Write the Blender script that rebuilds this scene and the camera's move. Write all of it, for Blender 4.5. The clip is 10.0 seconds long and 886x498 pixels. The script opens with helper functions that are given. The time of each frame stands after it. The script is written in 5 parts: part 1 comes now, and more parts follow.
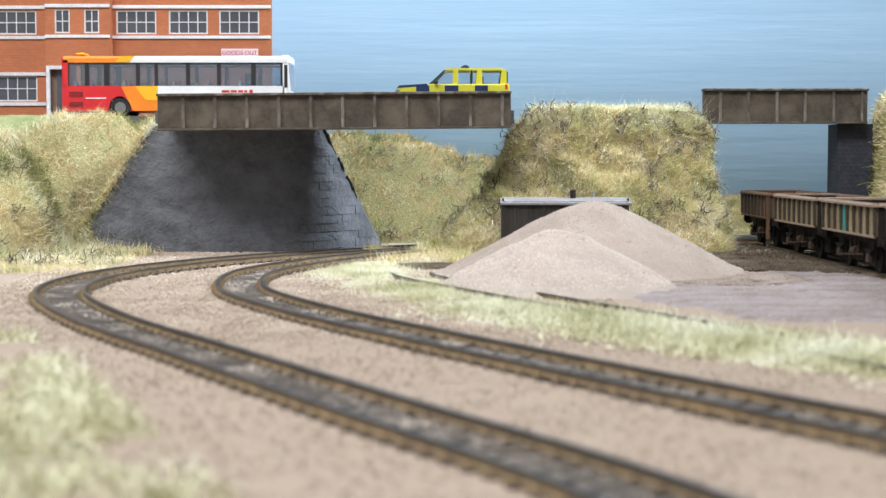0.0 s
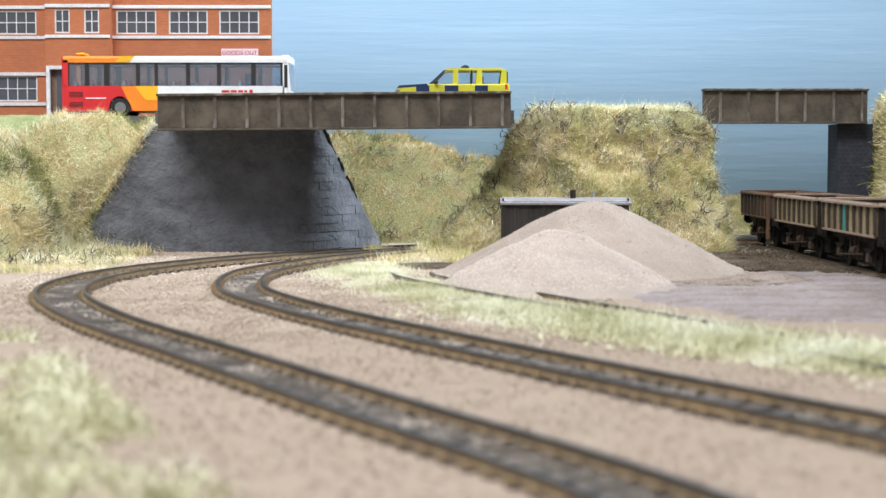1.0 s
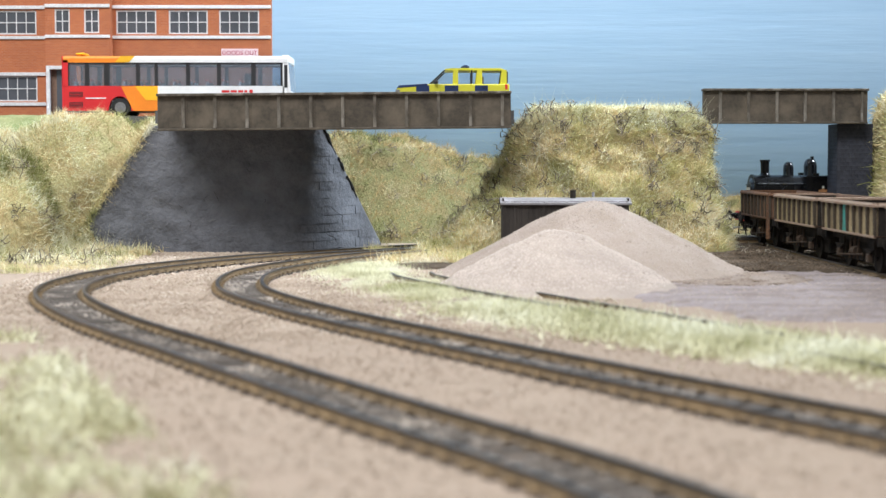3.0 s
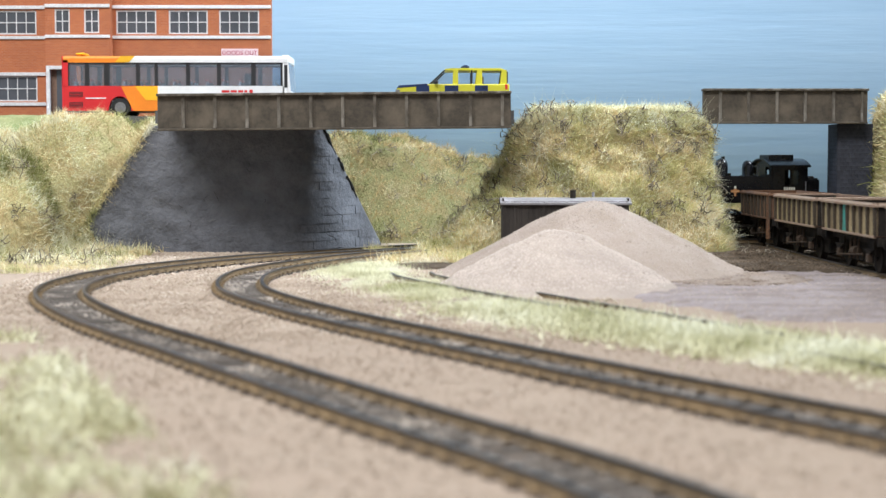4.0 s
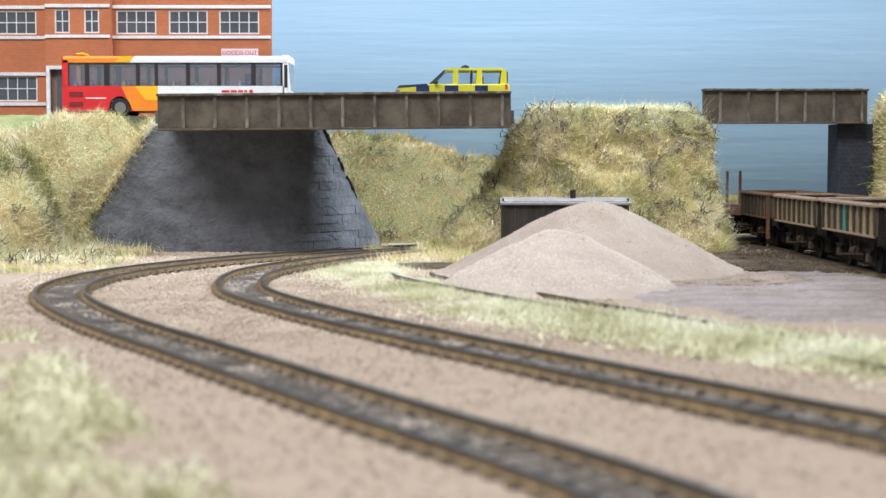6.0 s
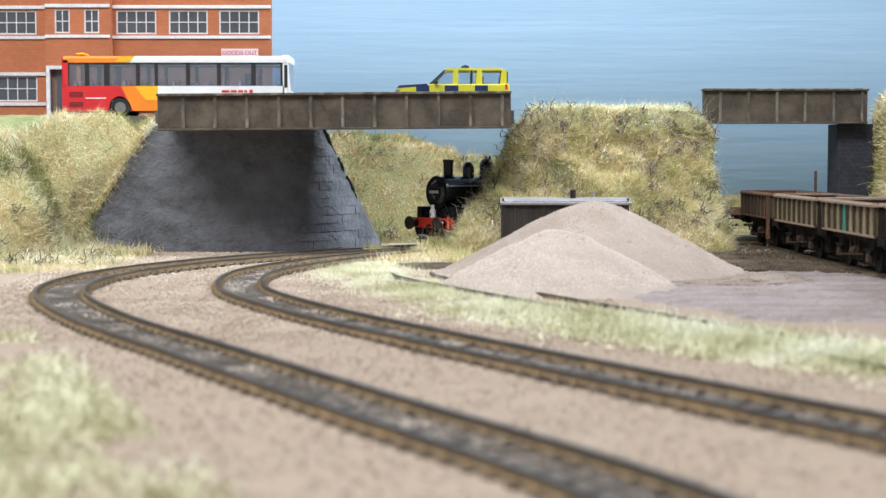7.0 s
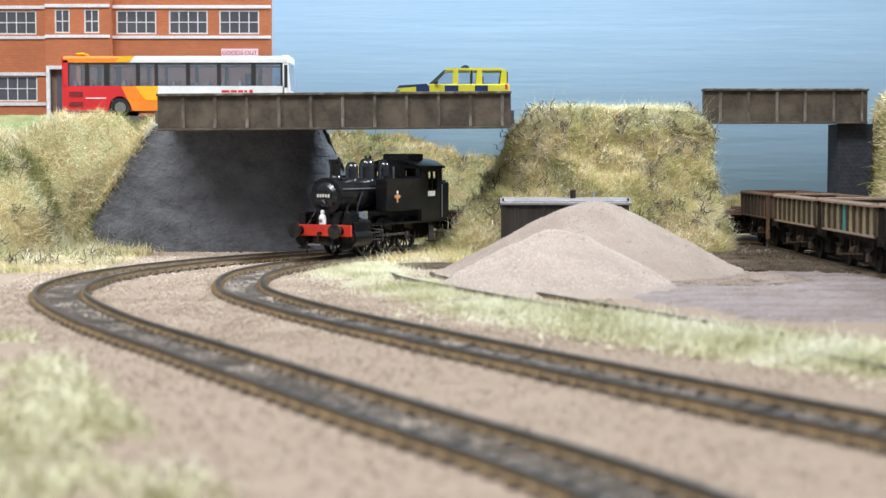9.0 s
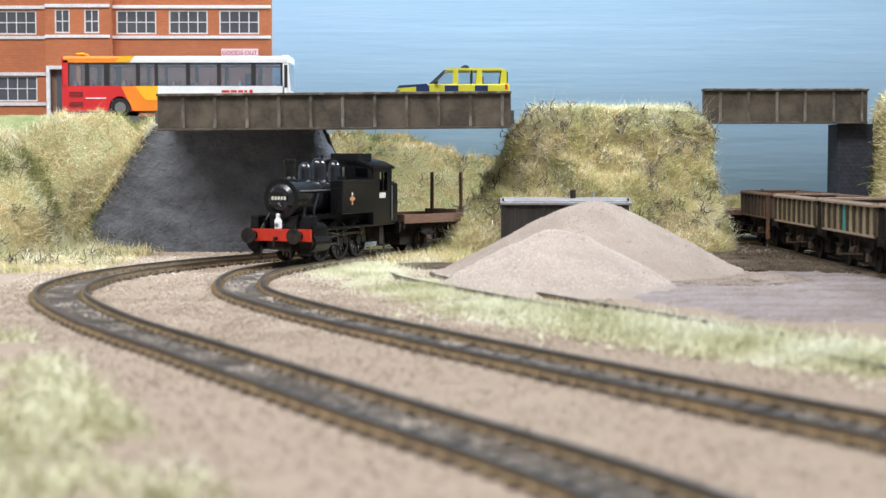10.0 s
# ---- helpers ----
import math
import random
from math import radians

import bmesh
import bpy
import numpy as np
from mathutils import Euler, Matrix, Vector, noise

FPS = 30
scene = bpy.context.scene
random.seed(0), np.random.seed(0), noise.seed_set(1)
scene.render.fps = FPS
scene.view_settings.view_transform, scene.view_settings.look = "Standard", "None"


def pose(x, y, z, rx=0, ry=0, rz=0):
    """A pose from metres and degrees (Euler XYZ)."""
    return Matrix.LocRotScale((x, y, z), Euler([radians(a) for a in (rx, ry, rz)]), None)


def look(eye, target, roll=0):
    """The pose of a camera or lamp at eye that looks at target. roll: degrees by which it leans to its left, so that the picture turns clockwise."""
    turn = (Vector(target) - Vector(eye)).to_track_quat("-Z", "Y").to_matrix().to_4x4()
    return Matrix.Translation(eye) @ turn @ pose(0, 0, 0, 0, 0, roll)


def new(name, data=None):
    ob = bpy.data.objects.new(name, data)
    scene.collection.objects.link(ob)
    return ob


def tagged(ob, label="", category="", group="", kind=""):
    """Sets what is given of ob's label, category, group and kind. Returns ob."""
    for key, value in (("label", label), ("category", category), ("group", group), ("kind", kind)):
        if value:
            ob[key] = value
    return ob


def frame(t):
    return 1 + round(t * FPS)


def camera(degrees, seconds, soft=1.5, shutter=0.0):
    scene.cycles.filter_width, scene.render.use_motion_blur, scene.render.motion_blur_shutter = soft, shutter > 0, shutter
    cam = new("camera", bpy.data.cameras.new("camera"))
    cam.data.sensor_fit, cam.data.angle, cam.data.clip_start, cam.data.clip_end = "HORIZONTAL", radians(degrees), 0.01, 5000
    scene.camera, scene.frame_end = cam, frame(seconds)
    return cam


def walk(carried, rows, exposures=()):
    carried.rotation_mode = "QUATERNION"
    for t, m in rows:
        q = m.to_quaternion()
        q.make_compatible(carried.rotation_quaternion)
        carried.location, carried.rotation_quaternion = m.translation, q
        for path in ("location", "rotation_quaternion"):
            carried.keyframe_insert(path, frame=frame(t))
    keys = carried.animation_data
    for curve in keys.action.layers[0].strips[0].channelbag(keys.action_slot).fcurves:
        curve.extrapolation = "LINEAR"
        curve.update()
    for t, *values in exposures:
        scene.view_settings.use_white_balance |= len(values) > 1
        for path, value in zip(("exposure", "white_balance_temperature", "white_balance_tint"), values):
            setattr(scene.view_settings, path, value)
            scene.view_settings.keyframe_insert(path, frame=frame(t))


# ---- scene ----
cam = camera(33.56, 10.0, soft=1.4)
EYE = (0.0, 0.0, 0.052)
VIEW = look(EYE, (0.0, 1.0, -0.008))
cam.data.dof.use_dof = True
cam.data.dof.focus_distance = 0.79
cam.data.dof.aperture_fstop = 22.5
walk(cam, [(0.0, VIEW), (10.0, VIEW)], exposures=[(0.0, 0.0), (10.0, 0.0)])

# ---- light: the hall's even light and the layout's own lamp board above the front edge ----
world = bpy.data.worlds.new("hall")
scene.world = world
world.use_nodes = True
bg = world.node_tree.nodes["Background"]
bg.inputs["Color"].default_value = (0.86, 0.93, 1.0, 1)
bg.inputs["Strength"].default_value = 0.36


def lamp(name, at, to, sx, sy, watts, colour, spread=180):
    d = bpy.data.lights.new(name, "AREA")
    d.shape, d.size, d.size_y, d.energy, d.color = "RECTANGLE", sx, sy, watts, colour
    ob = new(name, d)
    ob.matrix_world = look(at, to)
    d.spread = radians(spread)
    return ob


lamp("lamp_board", (-0.36, 0.1, 0.96), (-0.08, 0.66, 0.0), 1.1, 0.25, 21.3, (0.975, 0.985, 1.0))
# the hall's window daylight, which comes in from beside the layout
lamp("window_daylight", (0.80, 0.76, 0.75), (-0.055, 0.83, 0.04), 0.3, 0.3, 1.5, (0.80, 0.90, 1.0), 38)

# ---- materials ----


def node(nt, kind, **kw):
    n = nt.nodes.new(kind)
    for k, v in kw.items():
        n.inputs[k].default_value = v
    return n


def ramp(nt, fac, stops):
    r = nt.nodes.new("ShaderNodeValToRGB")
    while len(r.color_ramp.elements) < len(stops):
        r.color_ramp.elements.new(0.5)
    for e, (p, c) in zip(r.color_ramp.elements, stops):
        e.position, e.color = p, (*c, 1)
    nt.links.new(fac, r.inputs["Fac"])
    return r.outputs["Color"]


def mix(nt, fac, a, b, mode="MIX"):
    m = nt.nodes.new("ShaderNodeMix")
    m.data_type, m.blend_type = "RGBA", mode
    for sock, v in ((m.inputs[0], fac), (m.inputs[6], a), (m.inputs[7], b)):
        if isinstance(v, (int, float)):
            sock.default_value = v
        elif isinstance(v, tuple):
            sock.default_value = (*v, 1)
        else:
            nt.links.new(v, sock)
    return m.outputs[2]


def surface(name, colour, dark=None, rough=0.8, metal=0.0, fine=900.0, coarse=90.0, bump=0.3, depth=0.0004,
            dirt=None, dirt_amount=0.4, spec=0.3, coat=0.0, stretch=(1, 1, 1), per_object=0.0):
    """Base colour varied at two scales, with relief; dirt lies over it in patches."""
    m = bpy.data.materials.new(name)
    m.use_nodes = True
    nt = m.node_tree
    b = nt.nodes["Principled BSDF"]
    co = nt.nodes.new("ShaderNodeTexCoord")
    mp = node(nt, "ShaderNodeMapping", Scale=stretch)
    nt.links.new(co.outputs["Object"], mp.inputs[0])
    n1 = node(nt, "ShaderNodeTexNoise", Scale=fine, Detail=4.0, Roughness=0.65)
    n2 = node(nt, "ShaderNodeTexNoise", Scale=coarse, Detail=5.0, Roughness=0.6)
    for n in (n1, n2):
        nt.links.new(mp.outputs[0], n.inputs["Vector"])
    dark = dark or tuple(c * 0.7 for c in colour)
    f = ramp(nt, n1.outputs["Fac"], [(0.3, (0, 0, 0)), (0.7, (1, 1, 1))])
    c = mix(nt, f, dark, colour)
    if dirt:
        g = ramp(nt, n2.outputs["Fac"], [(0.42, (0, 0, 0)), (0.66, (dirt_amount,) * 3)])
        c = mix(nt, g, c, dirt)
    else:
        g = ramp(nt, n2.outputs["Fac"], [(0.3, (0.82,) * 3), (0.7, (1.0,) * 3)])
        c = mix(nt, 1.0, c, g, "MULTIPLY")
    if per_object:
        oi = nt.nodes.new("ShaderNodeObjectInfo")
        g = ramp(nt, oi.outputs["Random"], [(0.0, (1 - per_object,) * 3), (1.0, (1.0,) * 3)])
        c = mix(nt, 1.0, c, g, "MULTIPLY")
    nt.links.new(c, b.inputs["Base Color"])
    b.inputs["Roughness"].default_value = rough
    b.inputs["Metallic"].default_value = metal
    b.inputs["Specular IOR Level"].default_value = spec
    b.inputs["Coat Weight"].default_value = coat
    if bump:
        bp = node(nt, "ShaderNodeBump", Strength=bump, Distance=depth)
        nt.links.new(n1.outputs["Fac"], bp.inputs["Height"])
        nt.links.new(bp.outputs[0], b.inputs["Normal"])
    return m


def island(name, stops, rough=0.9, spec=0.15, scale=45.0, gain=3.0, loose=0.36):
    """Colour taken at random for each loose blade, stone or leaf."""
    m = bpy.data.materials.new(name)
    m.use_nodes = True
    nt = m.node_tree
    b = nt.nodes["Principled BSDF"]
    g = nt.nodes.new("ShaderNodeNewGeometry")
    co = nt.nodes.new("ShaderNodeTexCoord")
    n = node(nt, "ShaderNodeTexNoise", Scale=scale, Detail=3.0)
    nt.links.new(co.outputs["Object"], n.inputs["Vector"])
    a = nt.nodes.new("ShaderNodeMath")
    a.operation = "MULTIPLY_ADD"
    nt.links.new(n.outputs["Fac"], a.inputs[0])
    a.inputs[1].default_value = gain
    a.inputs[2].default_value = 0.5 - gain / 2 - loose / 2
    h = nt.nodes.new("ShaderNodeMath")
    h.operation = "MULTIPLY_ADD"
    nt.links.new(g.outputs["Random Per Island"], h.inputs[0])
    h.inputs[1].default_value = loose
    nt.links.new(a.outputs[0], h.inputs[2])
    c = ramp(nt, h.outputs[0], stops)
    nt.links.new(c, b.inputs["Base Color"])
    b.inputs["Roughness"].default_value = rough
    b.inputs["Specular IOR Level"].default_value = spec
    return m


BALLAST = surface("ballast", (0.45, 0.36, 0.285), (0.32, 0.25, 0.195), 0.95, fine=1100, coarse=60, bump=0.8, depth=0.0008,
                  dirt=(0.40, 0.31, 0.245), dirt_amount=0.5)
STONE = island("ballast_stone", [(0.0, (0.29, 0.225, 0.17)), (0.25, (0.40, 0.32, 0.25)), (0.7, (0.465, 0.38, 0.305)), (1.0, (0.60, 0.52, 0.44))], gain=1.1, loose=0.75)
# grains of the front heap, with the light on it put into their colour
LITGRIT = island("lit_heap_grain", [(0.0, (0.43, 0.36, 0.31)), (0.4, (0.56, 0.48, 0.43)), (0.8, (0.62, 0.54, 0.49)), (1.0, (0.72, 0.65, 0.60))], gain=1.0, loose=0.7)
GRIT = island("heap_grain", [(0.0, (0.32, 0.262, 0.22)), (0.4, (0.385, 0.32, 0.274)), (0.8, (0.425, 0.357, 0.306)), (1.0, (0.54, 0.47, 0.41))], gain=1.2, loose=0.7)
LOAMGRAIN = island("loam_grain", [(0.0, (0.15, 0.11, 0.085)), (0.5, (0.26, 0.205, 0.165)), (1.0, (0.38, 0.31, 0.26))], gain=1.2, loose=0.7)
YARD = surface("yard_dust", (0.41, 0.36, 0.365), (0.27, 0.23, 0.228), 0.95, fine=520, coarse=48, bump=1.0, depth=0.0013, dirt=(0.215, 0.17, 0.15), dirt_amount=0.9, stretch=(0.6, 1.4, 1))
LOAM = surface("crumbled_loam", (0.31, 0.25, 0.21), (0.20, 0.155, 0.125), 0.95, fine=700, coarse=110, bump=1.0, depth=0.0012, dirt=(0.36, 0.30, 0.27), dirt_amount=0.6)
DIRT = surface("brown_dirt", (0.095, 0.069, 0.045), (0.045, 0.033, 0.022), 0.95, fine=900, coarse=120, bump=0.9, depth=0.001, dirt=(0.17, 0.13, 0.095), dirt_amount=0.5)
# lit copy of the heap sand: the front heap's brightness is painted in
LITHEAP = surface("lit_heap_sand", (0.50, 0.425, 0.37), (0.37, 0.305, 0.26), 0.95, fine=1300, coarse=90, bump=0.55, depth=0.0006)
HEAP = surface("heap_sand", (0.40, 0.332, 0.286), (0.31, 0.25, 0.21), 0.95, fine=1100, coarse=80, bump=0.7, depth=0.0007, dirt=(0.26, 0.205, 0.165), dirt_amount=0.55)
TURF = surface("turf_mat", (0.48, 0.44, 0.24), (0.30, 0.26, 0.12), 0.95, fine=700, coarse=110, bump=0.9, depth=0.0012, dirt=(0.40, 0.27, 0.13), dirt_amount=0.6)
GRASS = island("grass_fibre", [(0.0, (0.16, 0.17, 0.05)), (0.2, (0.42, 0.42, 0.17)), (0.42, (0.78, 0.73, 0.46)), (0.62, (0.62, 0.47, 0.24)), (0.8, (0.74, 0.68, 0.42)), (1.0, (0.92, 0.89, 0.72))], scale=34.0, gain=3.1, loose=0.42)
MOSS = island("moss_fibre", [(0.0, (0.10, 0.105, 0.03)), (0.5, (0.24, 0.25, 0.08)), (1.0, (0.44, 0.43, 0.20))], gain=1.5, loose=0.7)
STRAW = island("straw_fibre", [(0.0, (0.24, 0.24, 0.075)), (0.22, (0.47, 0.45, 0.18)), (0.48, (0.74, 0.67, 0.38)), (0.7, (0.62, 0.45, 0.22)), (1.0, (0.92, 0.88, 0.70))], scale=46.0, gain=2.4, loose=0.6)
OCHRE = island("ochre_fibre", [(0.0, (0.09, 0.105, 0.035)), (0.26, (0.25, 0.26, 0.10)), (0.45, (0.48, 0.42, 0.21)), (0.65, (0.46, 0.30, 0.13)), (0.82, (0.56, 0.48, 0.27)), (1.0, (0.68, 0.61, 0.42))], scale=38.0, gain=3.2, loose=0.4)
BROWNTURF = surface("far_turf", (0.24, 0.23, 0.11), (0.13, 0.13, 0.055), 0.95, fine=700, coarse=110, bump=0.9, depth=0.0012, dirt=(0.24, 0.16, 0.08), dirt_amount=0.6)
PALE = island("pale_grass_fibre", [(0.0, (0.43, 0.43, 0.23)), (0.3, (0.65, 0.63, 0.42)), (0.65, (0.78, 0.77, 0.57)), (1.0, (0.88, 0.88, 0.74))], scale=35.0, gain=2.2, loose=0.45)
TWIG = island("twig", [(0.0, (0.045, 0.036, 0.026)), (0.5, (0.15, 0.125, 0.09)), (1.0, (0.40, 0.35, 0.28))], gain=1.2, loose=0.8)
RAIL_SIDE = surface("rail_rust", (0.21, 0.15, 0.09), (0.12, 0.09, 0.06), 0.75, fine=600, coarse=80, bump=0.2, depth=0.0002, dirt=(0.36, 0.25, 0.13), dirt_amount=0.55)
RAIL_TOP = surface("rail_head", (0.17, 0.16, 0.15), (0.10, 0.095, 0.09), 0.38, metal=0.7, fine=500, coarse=60, bump=0.05)
SLEEPER = surface("sleeper_grey", (0.20, 0.178, 0.16), (0.125, 0.11, 0.098), 0.85, fine=700, coarse=120, bump=0.3, depth=0.0003, dirt=(0.30, 0.25, 0.205), dirt_amount=0.5, per_object=0.4)
BED = surface("track_bed", (0.34, 0.295, 0.26), (0.23, 0.195, 0.17), 0.95, fine=900, coarse=70, bump=0.9, depth=0.0007, dirt=(0.19, 0.165, 0.15), dirt_amount=0.75)
BEDGRAIN = island("track_grain", [(0.0, (0.16, 0.14, 0.12)), (0.4, (0.30, 0.26, 0.225)), (0.75, (0.40, 0.34, 0.285)), (1.0, (0.54, 0.47, 0.40))], gain=2.4, loose=0.6)
PLASTER = surface("grey_plaster", (0.118, 0.121, 0.134), (0.078, 0.08, 0.089), 0.8, fine=330, coarse=60, bump=0.7, depth=0.002, dirt=(0.175, 0.18, 0.2), dirt_amount=0.6)
CRACK = surface("crack_black", (0.03, 0.03, 0.03), rough=0.95, bump=0)
GIRDER = surface("girder_brown", (0.075, 0.061, 0.045), (0.042, 0.035, 0.027), 0.7, fine=500, coarse=70, bump=0.2, depth=0.0003, dirt=(0.15, 0.122, 0.09), dirt_amount=0.6)
RIB = surface("girder_rib", (0.088, 0.073, 0.055), (0.05, 0.042, 0.033), 0.7, fine=500, coarse=200, bump=0.2, depth=0.0003, dirt=(0.27, 0.245, 0.21), dirt_amount=0.55, stretch=(1, 1, 0.3))
TARMAC = surface("tarmac", (0.13, 0.13, 0.13), (0.09, 0.09, 0.09), 0.9, fine=900, coarse=60, bump=0.2)
BLUEBRICK = surface("engineers_brick", (0.042, 0.045, 0.06), (0.025, 0.027, 0.036), 0.75, fine=600, coarse=90, bump=0.4, depth=0.0004, dirt=(0.07, 0.075, 0.095), dirt_amount=0.5, per_object=0.3)
SKY = surface("painted_sky", (0.405, 0.595, 0.79), (0.35, 0.54, 0.745), 0.75, fine=75, coarse=5, bump=0.4, depth=0.0012, stretch=(0.10, 1, 1.7), dirt=(0.47, 0.655, 0.83), dirt_amount=0.6)

# ---- building helpers: meshes are made in millimetres ----
MM = 0.001


def thing(name, at=(0, 0, 0), turn=0.0, label="", category="", group="", kind=""):
    ob = new(name)
    ob.empty_display_size = 0.01
    ob.matrix_basis = pose(at[0] * MM, at[1] * MM, at[2] * MM, 0, 0, turn)
    return tagged(ob, label, category, group, kind)


def part(name, bm, material, parent=None, label="", smooth=False):
    """Links a bmesh, in millimetres, as one mesh under a thing or a part."""
    bmesh.ops.recalc_face_normals(bm, faces=bm.faces)
    bmesh.ops.scale(bm, vec=(MM, MM, MM), verts=bm.verts)
    me = bpy.data.meshes.new(name)
    bm.to_mesh(me)
    bm.free()
    if smooth:
        for p in me.polygons:
            p.use_smooth = True
    me.materials.append(material)
    ob = new(name, me)
    if parent:
        ob.parent = parent
    if label:
        tagged(ob, label)
    return ob


def raw(name, verts, faces, material, parent=None, label="", smooth=False):
    """As part(), from numpy vertices in millimetres."""
    me = bpy.data.meshes.new(name)
    me.from_pydata((np.asarray(verts) * MM).tolist(), [], np.asarray(faces).tolist() if isinstance(faces, np.ndarray) else faces)
    me.update()
    if smooth:
        for p in me.polygons:
            p.use_smooth = True
    me.materials.append(material)
    ob = new(name, me)
    if parent:
        ob.parent = parent
    if label:
        tagged(ob, label)
    return ob


def triangles(name, verts, tris, material):
    """One loose mesh of many small triangles, in millimetres."""
    me = bpy.data.meshes.new(name)
    n = len(tris)
    me.vertices.add(len(verts))
    me.vertices.foreach_set("co", (np.asarray(verts) * MM).astype(np.float32).ravel())
    me.loops.add(n * 3)
    me.loops.foreach_set("vertex_index", np.asarray(tris, np.int32).ravel())
    me.polygons.add(n)
    me.polygons.foreach_set("loop_start", np.arange(0, n * 3, 3, dtype=np.int32))
    me.update(calc_edges=True)
    me.materials.append(material)
    return new(name, me)


def box(bm, x0, x1, y0, y1, z0, z1, bevel=0.0):
    m = Matrix.Translation(((x0 + x1) / 2, (y0 + y1) / 2, (z0 + z1) / 2)) @ Matrix.Diagonal((x1 - x0, y1 - y0, z1 - z0, 1))
    r = bmesh.ops.create_cube(bm, size=1, matrix=m)
    if bevel:
        es = list({e for v in r["verts"] for e in v.link_edges})
        bmesh.ops.bevel(bm, geom=es, offset=bevel, segments=1, profile=0.5, affect="EDGES")
    return bm


def cube(x0, x1, y0, y1, z0, z1, bevel=0.0):
    return box(bmesh.new(), x0, x1, y0, y1, z0, z1, bevel)


def rod(bm, a, b, r, n=12, r2=None):
    a, b = Vector(a), Vector(b)
    d = b - a
    m = Matrix.Translation((a + b) / 2) @ d.to_track_quat("Z", "Y").to_matrix().to_4x4()
    bmesh.ops.create_cone(bm, cap_ends=True, segments=n, radius1=r, radius2=r if r2 is None else r2, depth=d.length, matrix=m)
    return bm


def bar(a, b, r, n=12, r2=None):
    return rod(bmesh.new(), a, b, r, n, r2)


def prism(bm, poly, y0, y1, axis="y"):
    """A polygon of (u, z) pushed along an axis."""
    def at(u, z, w):
        return (u, w, z) if axis == "y" else (w, u, z)
    a = [bm.verts.new(at(u, z, y0)) for u, z in poly]
    b = [bm.verts.new(at(u, z, y1)) for u, z in poly]
    bm.faces.new(a)
    bm.faces.new(b[::-1])
    for i in range(len(poly)):
        j = (i + 1) % len(poly)
        bm.faces.new((a[i], a[j], b[j], b[i]))
    return bm


def lathe(bm, profile, n=16, centre=(0, 0, 0)):
    """Rings of (radius, z) about a vertical axis."""
    rings = []
    for r, z in profile:
        rings.append([bm.verts.new((centre[0] + r * math.cos(2 * math.pi * i / n), centre[1] + r * math.sin(2 * math.pi * i / n), centre[2] + z)) for i in range(n)])
    for a, b in zip(rings, rings[1:]):
        for i in range(n):
            bm.faces.new((a[i], a[(i + 1) % n], b[(i + 1) % n], b[i]))
    bm.faces.new(rings[0][::-1])
    bm.faces.new(rings[-1])
    return bm


def smoothstep(a, b, x):
    t = (x - a) / (b - a)
    t = min(1.0, max(0.0, t)) if isinstance(t, float) else np.clip(t, 0, 1)
    return t * t * (3 - 2 * t)


def spline(points, step=2.0):
    """A smooth line through a few points, resampled at even steps."""
    p = np.array(points, float)
    p = np.vstack([2 * p[0] - p[1], p, 2 * p[-1] - p[-2]])
    out = []
    for i in range(1, len(p) - 2):
        for t in np.linspace(0, 1, 40, endpoint=False):
            out.append(0.5 * (2 * p[i] + (p[i + 1] - p[i - 1]) * t + (2 * p[i - 1] - 5 * p[i] + 4 * p[i + 1] - p[i + 2]) * t ** 2
                              + (3 * p[i] - p[i - 1] - 3 * p[i + 1] + p[i + 2]) * t ** 3))
    out.append(p[-2])
    out = np.array(out)
    s = np.r_[0, np.cumsum(np.hypot(*np.diff(out, axis=0).T))]
    q = np.arange(0, s[-1], step)
    return np.c_[np.interp(q, s, out[:, 0]), np.interp(q, s, out[:, 1])]


def wobble(x, y, scale, seed=0.0):
    return noise.fractal(Vector((x / scale + seed, y / scale - seed, seed)), 1.0, 2.0, 4)


GROUND = 3.0  # the ballast's level; rail heads lie at 6

# ---- the lie of the land ----
LINE_NEAR = spline([(75, 90), (29, 203), (-15.5, 282), (-60, 361), (-104, 440), (-137, 523), (-142, 590), (-126, 655), (-88, 722), (-40, 775), (10, 822), (70, 862), (140, 893), (240, 915), (420, 930), (860, 940)])
LINE_FAR = spline([(180, 92), (83, 247), (39.5, 317.5), (-2.8, 389), (-42.5, 461), (-73.5, 538), (-80, 615), (-62, 680), (-32, 742), (4, 788), (48, 826), (100, 854), (160, 870), (240, 880), (420, 888), (860, 895)])
LINE_SIDING = spline([(199, 480), (193, 560), (189, 640), (188, 720), (189, 800), (194, 850)])
LINE_BURIED = spline([(128, 300), (75, 420), (34, 509), (-6, 595), (-14, 625)])


def left_bank(x, y):
    foot = 655 + 138 * smoothstep(-285, -176, x)
    top = 800 + 34 * smoothstep(-215, -165, x)
    t = min(1.0, max(0.0, (y - foot) / (top - foot)))
    h = (60 + 12 * smoothstep(-240, -205, x)) * (0.35 * t + 0.65 * t * t * (3 - 2 * t))
    hollow = 17 * math.exp(-(((x + 209) / 13) ** 2 + ((y - 786) / 11) ** 2)) + 9 * math.exp(-(((x + 250) / 20) ** 2 + ((y - 745) / 20) ** 2))
    swell = 7 * math.exp(-(((x + 285) / 30) ** 2 + ((y - 735) / 25) ** 2)) * t + 6 * math.exp(-(((x + 180) / 12) ** 2 + ((y - 792) / 12) ** 2)) * t
    return GROUND - 1.6 + 1.6 * smoothstep(0, 0.04, t) + (h - hollow * min(1, t * 3) + swell) + (8.0 * wobble(x, y, 34) + 4.0 * wobble(x, y, 13, 2.7)) * min(1, h / 16)


